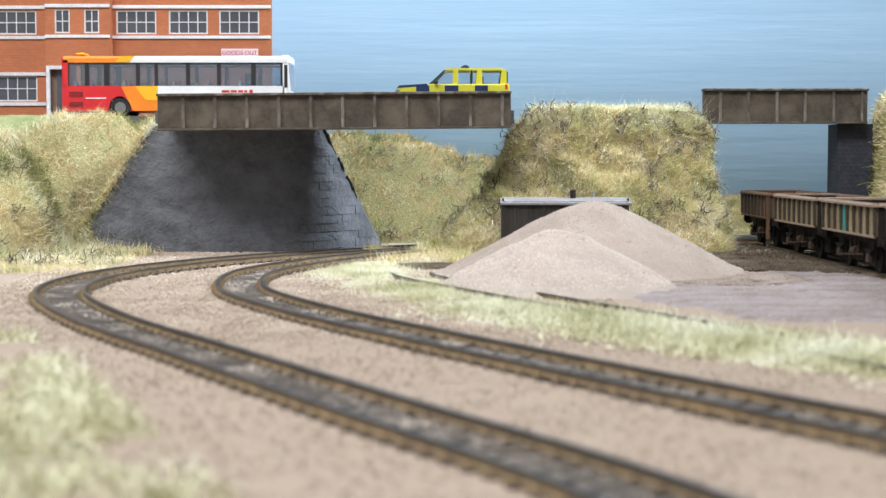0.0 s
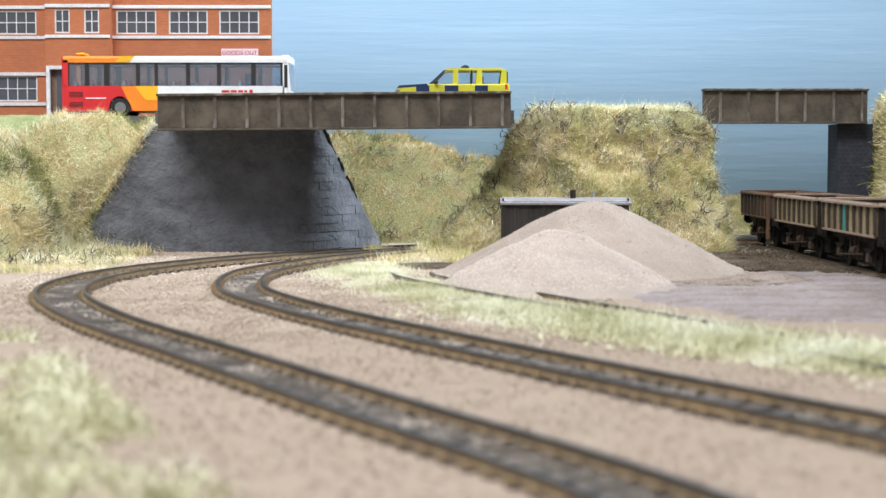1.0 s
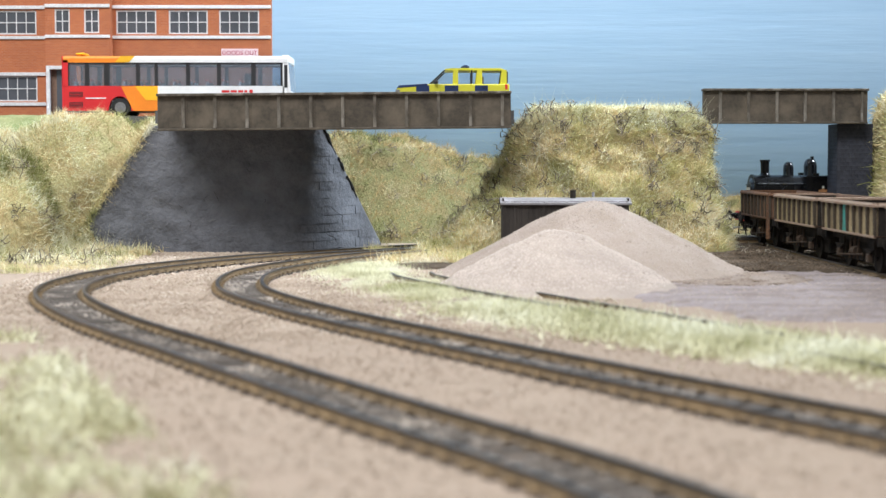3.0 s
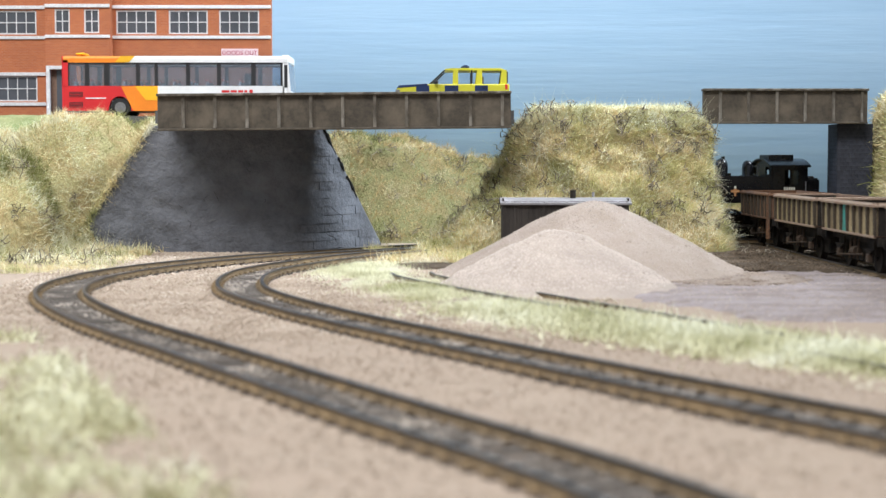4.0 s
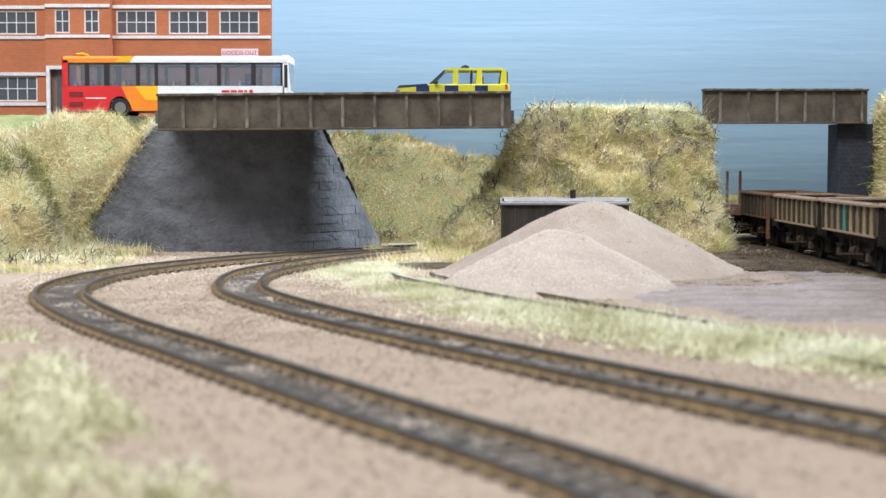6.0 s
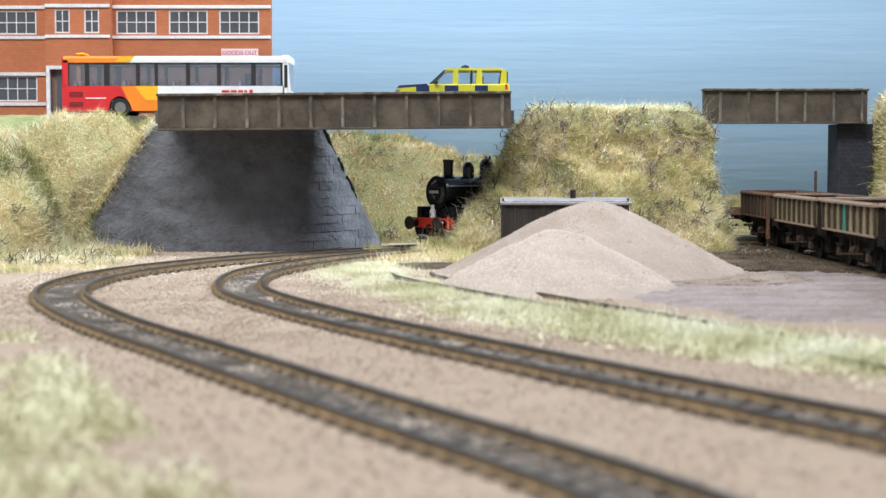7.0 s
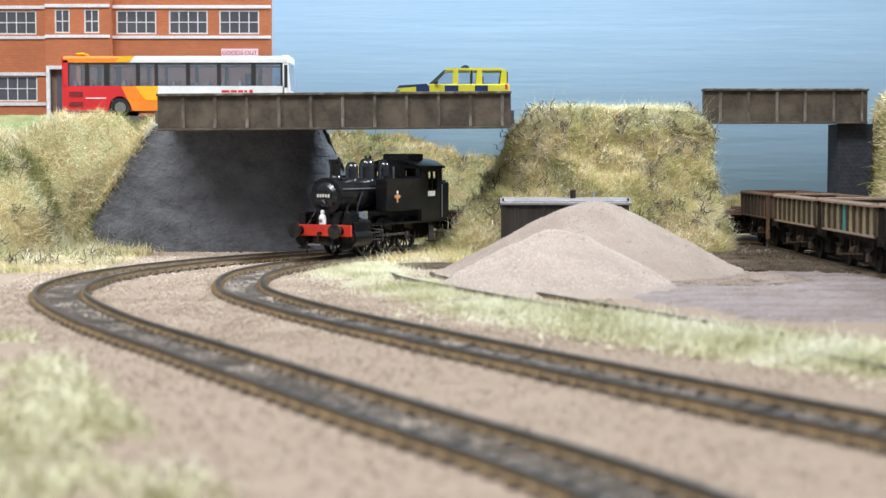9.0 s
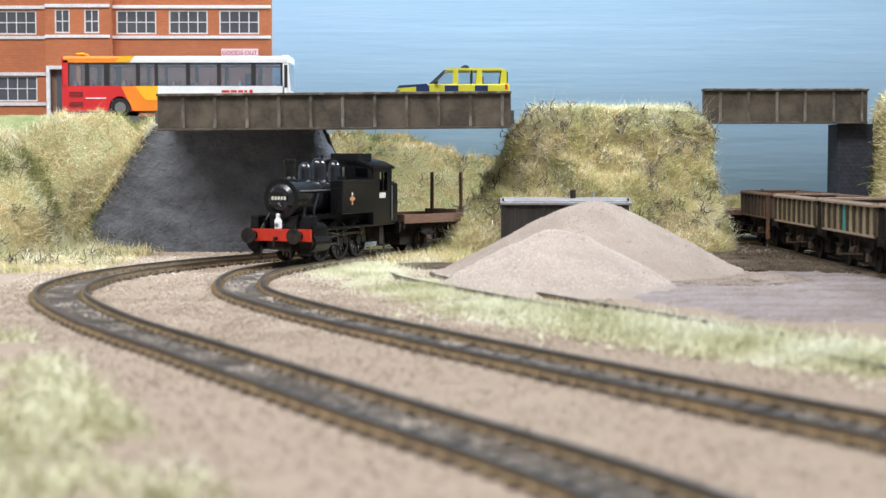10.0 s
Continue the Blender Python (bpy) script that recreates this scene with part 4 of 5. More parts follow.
def make_hut():
    h = thing("hut", (30, 735, GROUND - 0.3), 0, "dark planked grounded van body with pale curved roof", "shed")
    L, D, H = 63.0, 20.0, 29.0
    part("core", cube(0.4, L - 0.4, 0.4, D - 0.4, 0, H - 1), CRACK, h, "dark inside of the planks")
    bm = None
    for side in (0, 1):
        n = 20
        for i in range(n):
            if bm is None:
                ob = part("plank", cube(0.08, L / n - 0.08, 0, 0.7, 0, H), HUTWALL, h)
                bm = ob.data
            else:
                ob = new("plank", bm)
                ob.parent = h
            ob.matrix_basis = pose(i * L / n * MM, (0 if side == 0 else D - 0.7) * MM, 0)
    bm = None
    for side in (0, 1):
        n = 9
        for i in range(n):
            if bm is None:
                ob = part("plank", cube(0, 0.7, 0.08, (D - 1.6) / n - 0.08, 0, H + 1.5), HUTWALL, h)
                bm = ob.data
            else:
                ob = new("plank", bm)
                ob.parent = h
            ob.matrix_basis = pose((-0.2 if side == 0 else L - 0.5) * MM, (0.8 + i * (D - 1.6) / n) * MM, 0)
    for x in (0.2, 5.5, 20, 31, 43, 57, L - 1.4):
        part("strap", cube(x, x + 1.2, -0.5, 0.1, 0, H - 0.3), HUTWALL, h, "dark iron strap")
    bm = bmesh.new()
    arc = [(-1.3 + (D + 2.6) * t, H - 0.8 + 2.6 * math.sin(math.pi * t) ** 0.8) for t in np.linspace(0, 1, 15)]
    prism(bm, arc + [(u, z - 1.0) for u, z in arc[::-1]], -1.3, L + 1.3, axis="x")
    part("roof", bm, HUTROOF, h, "pale grey weathered curved roof")
    part("gutter", cube(-1.2, L + 1.2, -1.7, -1.1, H - 1.6, H - 0.5, 0.1), HUTROOF, h)
    part("stove_pipe", bar((35.6, 7, H + 1), (35.6, 7, H + 5.6), 1.5, 12), SOOT, h, "short dark stove pipe")
    part("roof_vent", bar((46, 9, H + 2), (46, 9, H + 4.6), 0.7, 8), HUTROOF, h)
    return h


make_hut()
# ---- iron-ore wagons on the siding ----


def rail_wheels(parent, x, r, gauge=7.4, name="wheelset", spokes=0):
    """An axle whose origin lies on its middle, with two flanged wheels under it."""
    ws = part(name, bar((0, -gauge - 2.8, 0), (0, gauge + 2.8, 0), 0.8, 8), SOOT, parent, "dark steel wheelset")
    for s in (-1, 1):
        bm = bmesh.new()
        if spokes:
            # an open rim with spokes and a boss
            rings = [[bm.verts.new((rr * math.cos(2 * math.pi * i / 32), s * yy, rr * math.sin(2 * math.pi * i / 32))) for i in range(32)]
                     for rr, yy in ((r, gauge), (r, gauge + 2.2), (r * 0.86, gauge + 2.2), (r * 0.86, gauge))]
            for p, q in zip(rings, rings[1:] + rings[:1]):
                for i in range(32):
                    bm.faces.new((p[i], p[(i + 1) % 32], q[(i + 1) % 32], q[i]))
        else:
            rod(bm, (0, s * gauge, 0), (0, s * (gauge + 2.2), 0), r, 24)
        if not spokes:
            rod(bm, (0, s * (gauge - 0.6), 0), (0, s * gauge, 0), r + 0.7, 24)
        part("wheel", bm, SOOT, ws)
        if spokes:
            first = None
            for i in range(spokes):
                ob = new("spoke", first) if first else part("spoke", bar((0, s * (gauge + 1.1), r * 0.1), (0, s * (gauge + 1.1), 0.9 * r), 0.55, 6, 0.4), SOOT, ws)
                first = ob.data
                ob.parent = ws
                ob.matrix_basis = pose(0, 0, 0, 0, 360 * i / spokes, 0)
            part("wheel_hub", bar((0, s * (gauge + 2.2), 0), (0, s * (gauge + 2.7), 0), r * 0.3, 12), SOOT, ws)
            part("balance_weight", cube(r * 0.35, r * 0.85, s * (gauge + 2.4) - 0.2, s * (gauge + 2.4) + 0.2, -r * 0.4, r * 0.4), BLACK, ws)
    ws.matrix_basis = pose(x * MM, 0, r * MM)
    return ws


GEAR = surface("gear_rust", (0.075, 0.048, 0.03), (0.035, 0.024, 0.017), 0.85, fine=700, coarse=160, bump=0.2)


def running_gear(w, half, base, z, material=SOOT):
    """Solebars, headstocks, axle guards, springs, brake gear, buffers."""
    for s in (-1, 1):
        part("solebar", cube(-half, half, s * 11.5 - 0.6, s * 11.5 + 0.6, z - 3.2, z, 0.1), material, w)
        for x in (-base, base):
            bm = bmesh.new()
            prism(bm, [(x - 5, z - 2), (x + 5, z - 2), (x + 1.8, 4.5), (x - 1.8, 4.5)], s * 12.2 - 0.3, s * 12.2 + 0.3)
            g = part("axle_guard", bm, material, w)
            part("axle_box", cube(x - 1.9, x + 1.9, s * 13.2 - 1.1, s * 13.2 + 1.1, 4.4, 8.0, 0.3), GEAR, g, "rusty axle box")
            bm = bmesh.new()
            for q in range(4):
                box(bm, x - 6 + q * 1.1, x + 6 - q * 1.1, s * 13.2 - 0.6, s * 13.2 + 0.6, 9.6 - q * 0.5, 10.0 - q * 0.5)
            part("leaf_spring", bm, material, g)
        part("brake_lever", rod(bar((-base + 6, s * 14, 7.5), (base - 3, s * 14.4, 5.4), 0.35, 6), (base - 3, s * 14.4, 5.4), (base + 1, s * 14.4, 6.2), 0.35, 6), GEAR, w, "rusty brake lever")
        for x in (-6, 0, 6):
            part("hanger", bar((x, s * 12.8, z - 2), (x + 1.5, s * 13, 4.5), 0.5, 6), GEAR, w, "rusty brake hanger")
        part("brake_cylinder", bar((-3, s * 12.6, 8), (2.5, s * 12.6, 8), 2.0, 10), GEAR, w, "rusty brake cylinder")
    part("brake_rigging", cube(-half * 0.94, half * 0.94, -8.5, 8.5, 3.2, z - 0.5, 0.4), SOOT, w, "dark brake rigging between the wheels")
    for e in (-1, 1):
        part("headstock", cube(e * half - 0.8, e * half + 0.8, -15, 15, z - 3.6, z - 0.1, 0.15), material, w)
        for s in (-1, 1):
            b = part("buffer", bar((e * half, s * 11.4, 13.2), (e * (half + 4), s * 11.4, 13.2), 1.4, 10), material, w)
            part("buffer_head", bar((e * (half + 4), s * 11.4, 13.2), (e * (half + 4.8), s * 11.4, 13.2), 3.0, 16), material, b)
        part("coupling", rod(bar((e * half, 0, 8), (e * (half + 6.5), 0, 8), 0.7, 8), (e * (half + 3), 0, 8), (e * (half + 3), 0, 5), 0.5, 6), material, w)


def make_tub(at, half, paint_, label, rust=False, teal=None):
    w = thing("wagon", at, 90, label, "railway wagon", "wagons on the siding")
    z0, z1, hw = 16.2, 29.4, 16.0
    n = 8
    part("floor", cube(-half, half, -hw + 1, hw - 1, z0 - 0.6, z0 + 0.6), INNER, w)
    for s in (-1, 1):
        # side plates between ribs, each its own plate
        for i in range(n):
            a, b = -half + 2 * half * i / n, -half + 2 * half * (i + 1) / n
            m = TEAL if teal == i and s > 0 else paint_
            part("side_plate", cube(a + 0.1, b - 0.1, s * (hw - 0.5) - 0.35, s * (hw - 0.5) + 0.35, z0, z1), m, w, "teal replacement plate" if m is TEAL else "")
        for i in range(n + 1):
            x = -half + 2 * half * i / n
            bm = bmesh.new()
            prism(bm, [(s * (hw - 0.2), z0), (s * (hw + 0.8), z0 + 0.3), (s * (hw + 1.2), z1 - 2.2), (s * (hw - 0.2), z1 - 1)], x - 0.75, x + 0.75, axis="x")
            part("rib", bm, RIBSHADE, w)
        part("bottom_rail", cube(-half, half, s * (hw + 0.2) - 0.7, s * (hw + 0.2) + 0.7, z0 - 0.9, z0, 0.1), RIM if not rust else paint_, w)
        bm = bmesh.new()
        prism(bm, [(s * (hw - 1.0), z1 - 1.2), (s * (hw + 1.4), z1 - 1.7), (s * (hw + 1.5), z1 - 0.9), (s * (hw + 0.2), z1), (s * (hw - 0.9), z1)], -half - 1.2, half + 1.2, axis="x")
        part("rim", bm, RIM if not rust else WAGONRUST, w, "worn top rim")
        part("inner_side", cube(-half, half, s * (hw - 1.1) - 0.2, s * (hw - 1.1) + 0.2, z0, z1 - 0.3), INNER, w, "rusty inner side")
    for e in (-1, 1):
        part("end_plate", cube(e * half - 0.5, e * half + 0.5, -hw + 1, hw - 1, z0, z1 - 0.4), SOOT if not rust else paint_, w, "dark end plate")
        for y in (-11, -4, 4, 11):
            part("end_rib", cube(e * (half + 0.7) - 0.4, e * (half + 0.7) + 0.4, y - 0.6, y + 0.6, z0 - 2, z1 - 1), paint_, w)
        bm = bmesh.new()
        prism(bm, [(e * (half - 0.9), z1 - 0.8), (e * (half + 1.6), z1 - 1.6), (e * (half + 1.6), z1 - 0.9), (e * (half + 0.2), z1 + 0.05), (e * (half - 0.9), z1 + 0.05)], -hw - 1, hw + 1)
        part("rim", bm, RIM if not rust else WAGONRUST, w, "worn top rim")
    part("load_residue", cube(-half + 1, half - 1, -hw + 1.4, hw - 1.4, z0 + 0.5, z0 + 2.0), DIRT, w, "dusty floor of the tub")
    if rust:
        for x in (-half + 0.2, -half + 4):
            part("ladder_rail", cube(x - 0.5, x + 0.5, hw + 0.4, hw + 1.3, 5, z1 - 1), WAGONRUST, w, "orange rusty ladder rail")
        for k in range(5):
            part("rung", bar((-half, hw + 0.9, 7 + k * 4.2), (-half + 4, hw + 0.9, 7 + k * 4.2), 0.35, 6), WAGONRUST, w)
    running_gear(w, half, half * 0.56, z0 - 0.8)
    for x in (-half * 0.56, half * 0.56):
        rail_wheels(w, x, 6.0)
    return w


make_tub((189, 812, 6 - 0.3), 36, WAGONRUST, "rusty orange brown open ore wagon with end ladder", rust=True)
make_tub((188.4, 720, 6 - 0.3), 40, WAGON, "brown ribbed open ore wagon with grey rim")
make_tub((189, 627, 6 - 0.3), 40, WAGON, "brown ribbed open ore wagon with one teal plate", teal=4)
make_tub((190.5, 534, 6 - 0.3), 40, WAGON, "dark brown ribbed open ore wagon on the siding")

# ---- tank locomotive ----


def dome(x, z, r, h, n=20):
    bm = bmesh.new()
    lathe(bm, [(r + 1.0, -1.6), (r + 0.3, -0.3), (r, 0.6), (r, h * 0.55), (r * 0.93, h * 0.75), (r * 0.7, h * 0.92), (r * 0.35, h), (0.05, h + 0.1)], n, (x, 0, z))
    return bm


def make_loco():
    e = thing("locomotive", (0, 0, 6), 0, "black six-coupled side-tank steam locomotive with red buffer beam", "steam locomotive")
    part("running_plate", cube(-52, 45, -15.5, 15.5, 14.6, 15.6, 0.15), BLACK, e)
    part("frame", cube(-50, 45, -6, 6, 6, 14.6), SOOT, e, "dark main frame")
    for s, x in ((1, 46.5), (-1, -52)):
        bb = part("buffer_beam", cube(x - 0.8, x + 0.8, -17, 17, 10.4, 15.8, 0.1), BEAMRED if s > 0 else BLACK, e, "red buffer beam" if s > 0 else "")
        for y in (-11.4, 11.4):
            sh = part("buffer", bar((x, y, 13), (x + s * 5.5, y, 13), 2.1, 14, 1.5), BLACK, e)
            part("buffer_head", bar((x + s * 5.5, y, 13), (x + s * 6.5, y, 13), 3.5, 22), SOOT, sh, "dark round buffer head")
        part("hook", rod(bar((x, 0, 11.8), (x + s * 3, 0, 11.8), 0.7, 8), (x + s * 3, 0, 11.8), (x + s * 3.3, 0, 8), 0.5, 6), SOOT, bb)
        part("coupling", rod(bar((x + s * 1, -3.5, 6.5), (x + s * 6, -3.5, 6.5), 0.45, 6), (x + s * 6, -3.5, 6.5), (x + s * 6, 3.5, 6.5), 0.45, 6), STEEL, e, "thin steel coupling bar")
        for y in (-13.5, 13.5):
            part("vacuum_pipe", rod(bar((x + s, y * 0.55, 8), (x + s * 1.6, y * 0.55, 3.4), 0.45, 6), (x + s * 1.6, y * 0.55, 3.4), (x + s, y * 0.55, 2.2), 0.45, 6), SOOT, e)
    for y in (-12, 12):
        part("step", cube(41, 45, y - 2.4, y + 2.4, 4.0, 4.6), SOOT, e)
        part("step_hanger", cube(42.5, 43.3, y - 2.2, y + 2.2, 4.3, 9.2), SOOT, e)
    # smokebox, boiler, firebox
    bm = bar((18, 0, 29.2), (42, 0, 29.2), 8.4, 36)
    part("boiler", bar((-20, 0, 29.2), (22, 0, 29.2), 8.1, 36), BOILER, e, "glossy black boiler", smooth=False)
    sb = part("smokebox", bm, BLACK, e, "black smokebox")
    part("smokebox_ring", bar((41.4, 0, 29.2), (42.6, 0, 29.2), 8.8, 36), BLACK, sb)
    door = part("smokebox_door", bar((42.4, 0, 29.2), (43.9, 0, 29.2), 6.8, 30, 5.0), BOILER, sb, "domed smokebox door")
    for z in (31.6, 26.0):
        part("hinge_strap", cube(43.0, 44.2, -6.0, 1.5, z - 0.35, z + 0.35), BLACK, sb)
    part("number_board", cube(43.8, 44.3, -4.2, 4.2, 28.2, 30.8), BLACK, sb, "black number board")
    for i in range(5):
        part("number_bar", cube(44.25, 44.5, -3.8 + i * 1.55, -2.85 + i * 1.55, 28.7, 30.2), CREAM, sb, "cream number bar")
    part("dart_handle", rod(bar((43.8, 0, 27.2), (45.4, 0, 27.2), 0.35, 6), (45.2, 0, 27.2), (45.2, 1.4, 25.8), 0.3, 6), STEEL, sb)
    part("smokebox_saddle", cube(26, 41, -7, 7, 14, 22, 0.5), BLACK, e)
    for x in (22, 12, 2, -8):
        part("boiler_band", bar((x - 0.4, 0, 29.2), (x + 0.4, 0, 29.2), 8.3, 36), BLACK, e)
    bm = bmesh.new()
    lathe(bm, [(4.0, 0), (3.0, 0.8), (2.6, 1.6), (2.7, 8.0), (3.1, 8.2), (3.1, 9.4), (2.5, 9.5), (2.3, 7.0), (0.1, 6.8)], 22, (34, 0, 37.2))
    part("chimney", bm, BLACK, e, "plain black chimney")
    part("sand_dome", dome(19, 36.6, 3.2, 8.8), BOILER, e, "shiny black sand dome", smooth=True)
    d = part("steam_dome", dome(5, 36.8, 4.0, 10.6), BOILER, e, "shiny black steam dome", smooth=True)
    for y in (-1.4, 1.4):
        part("safety_valve", bar((4, y, 45), (4, y, 48.6), 0.65, 10), BLACK, d)
    part("sand_dome", dome(-12, 36.8, 3.3, 9.4), BOILER, e, "shiny black sand dome", smooth=True)
    part("whistle", bar((-18, 2, 37), (-18, 2, 43), 0.5, 8), STEEL, e)
    for s in (-1, 1):
        part("handrail", bar((-16, s * 8.9, 32.6), (41, s * 8.9, 32.6), 0.35, 6), STEEL, e, "thin bright handrail")
        part("injector_pipe", rod(bar((24, s * 9.2, 31), (30, s * 10, 24), 0.6, 8), (30, s * 10, 24), (30, s * 10, 16), 0.6, 8), BOILER, e)
        part("steam_pipe", bar((36, s * 7, 22), (37, s * 12.5, 15), 1.5, 10), BLACK, e)
        part("lamp_bracket", bar((43.5, s * 8, 15.4), (43, s * 8, 20.5), 0.5, 6), BLACK, e)
        part("front_stay", rod(bar((43, s * 10, 15.5), (36, s * 8.2, 24), 0.6, 8), (36, s * 8.2, 24), (35, s * 8, 25), 0.6, 8), BLACK, e, "black smokebox stay")
        part("toolbox", cube(36, 44, s * 13 - 2.0, s * 13 + 2.0, 15.6, 21.5, 0.4), BLACK, e, "black box on the running plate")
        # side tank and cab side
        t = part("side_tank", cube(-22, 13, s * 13.2 - 3.2, s * 13.2 + 3.2, 21.4, 37.2, 0.35), BLACK, e, "satin black side tank")
        for x in (-21.3, 12.3):
            for k in range(8):
                part("rivet", bar((x, s * 16.2, 22.4 + k * 1.9), (x, s * 16.6, 22.4 + k * 1.9), 0.2, 5), BLACK, t)
        c = part("crest", bar((2.5, s * 16.3, 28.4), (2.5, s * 16.5, 28.4), 1.5, 12), CREST, t, "small orange and cream crest")
        for dx, dz in ((2.1, 0), (-2.1, 0), (0, 2.2), (0, -2.2)):
            part("crest_arm", bar((2.5 + dx, s * 16.3, 28.4 + dz), (2.5 + dx, s * 16.52, 28.4 + dz), 0.8, 8), CREAM if dz > 0 else CREST, c)
        part("tank_filler", bar((6, s * 12.5, 37), (6, s * 12.5, 38.8), 2.2, 14), BLACK, t)
        cs = part("cab_side", holed(-44, -22, 15.6, 43, s * 15.6 - 0.5, s * 15.6 + 0.5, [(-38.6, -34.4, 31.5, 40.5), (-33.2, -29.6, 31.5, 40.5)]), BLACK, e, "black cab side with two narrow windows")
        part("cab_handrail", bar((-43, s * 16.6, 17), (-43, s * 16.6, 34), 0.35, 6), STEEL, cs)
        for i in range(5):
            part("number_bar", cube(-36.2 + i * 1.5, -35.1 + i * 1.5, s * 16.1 - 0.12, s * 16.1 + 0.12, 28.0, 30.6), CREAM, cs, "cream number bar")
        # cylinder, slide bars, rods
        cy = part("cylinder", bar((28, s * 13.4, 9.6), (43, s * 13.4, 9.6), 4.3, 22), BLACK, e, "black outside cylinder")
        part("valve_chest", cube(29, 42, s * 13 - 3.4, s * 13 + 3.4, 12, 17, 0.4), BLACK, cy)
        part("cylinder_cover", bar((43, s * 13.4, 9.6), (44, s * 13.4, 9.6), 3.2, 18), SOOT, cy)
        for z in (8.0, 11.4):
            part("slide_bar", cube(14, 28, s * 13.4 - 0.5, s * 13.4 + 0.5, z - 0.3, z + 0.3), DULLSTEEL, e, "steel slide bar")
        part("reversing_link", rod(bar((13, s * 13.2, 15.5), (11.5, s * 13.2, 7), 0.6, 8), (11.5, s * 13.2, 12), (29, s * 13.2, 14.4), 0.5, 8), DULLSTEEL, e, "valve gear link")
        part("cab_step", cube(-40, -34, s * 14 - 2, s * 14 + 2, 4.6, 5.2), SOOT, e)
        part("cab_step_hanger", cube(-39.5, -34.5, s * 13.2 - 0.3, s * 13.2 + 0.3, 5, 15), SOOT, e)
    part("cab_front", holed(-15.6, 15.6, 15.6, 43, -23, -22, [(7, 13.5, 38.2, 42.4), (-13.5, -7, 38.2, 42.4)]), BLACK, e, "black cab front").matrix_basis = pose(0, 0, 0)
    return e


def make_cab(e):
    # cab ends are built across the locomotive
    for o in [c for c in e.children if c.name.startswith("cab_front")]:
        o.matrix_basis = pose(-45 * MM, 0, 0, 0, 0, 90)
    roof = [(16.6 * u, 43.0 + 4.4 * (1 - abs(u) ** 2.2)) for u in np.linspace(-1, 1, 17)]
    bm = bmesh.new()
    prism(bm, roof + [(u, z - 0.8) for u, z in roof[::-1]], -46.5, -20, axis="x")
    r = part("cab_roof", bm, BLACK, e, "black arched cab roof")
    part("roof_ventilator", cube(-39, -23, -7.5, 7.5, 46.0, 49.6, 0.3), BLACK, r, "raised roof ventilator")
    part("rain_strip", cube(-46, -20.5, 15.9, 16.8, 42.8, 43.5), BLACK, r)
    part("rain_strip", cube(-46, -20.5, -16.8, -15.9, 42.8, 43.5), BLACK, r)
    end = [(16.4 * u, 42.6 + 4.2 * (1 - abs(u) ** 2.2)) for u in np.linspace(-1, 1, 13)]
    for x in (-22.8, -44.6):
        bm = bmesh.new()
        prism(bm, [(-15.6, 42)] + end + [(15.6, 42)], x, x + 0.8, axis="x")
        part("cab_gable", bm, BLACK, e)
    part("cab_back", holed(-15.6, 15.6, 15.6, 42.6, -0.5, 0.5, [(5.5, 12, 35, 41), (-12, -5.5, 35, 41)]), BLACK, e).matrix_basis = pose(-44.2 * MM, 0, 0, 0, 0, 90)
    bk = part("bunker", cube(-52.5, -44.8, -15.6, 15.6, 15.6, 35.0, 0.4), BLACK, e, "black coal bunker")
    part("bunker_rail", cube(-52, -45, -14, 14, 34.9, 35.9), SOOT, bk)
    part("coal", cube(-51, -45.2, -12, 12, 35, 37.0, 0.8), SOOT, bk, "small heap of coal")
    # white oil lamp on the front beam
    bm = bmesh.new()
    lathe(bm, [(1.5, 0), (1.7, 0.4), (1.7, 3.6), (1.4, 4.2), (0.9, 4.9), (1.0, 6.4), (0.4, 6.9)], 14, (45.4, 0, 15.8))
    lm = part("lamp", bm, WHITE, e, "white front oil lamp")
    part("lamp_lens", bar((46.7, 0, 17.6), (47.2, 0, 17.6), 0.9, 12), STEEL, lm)


WHEELS = []


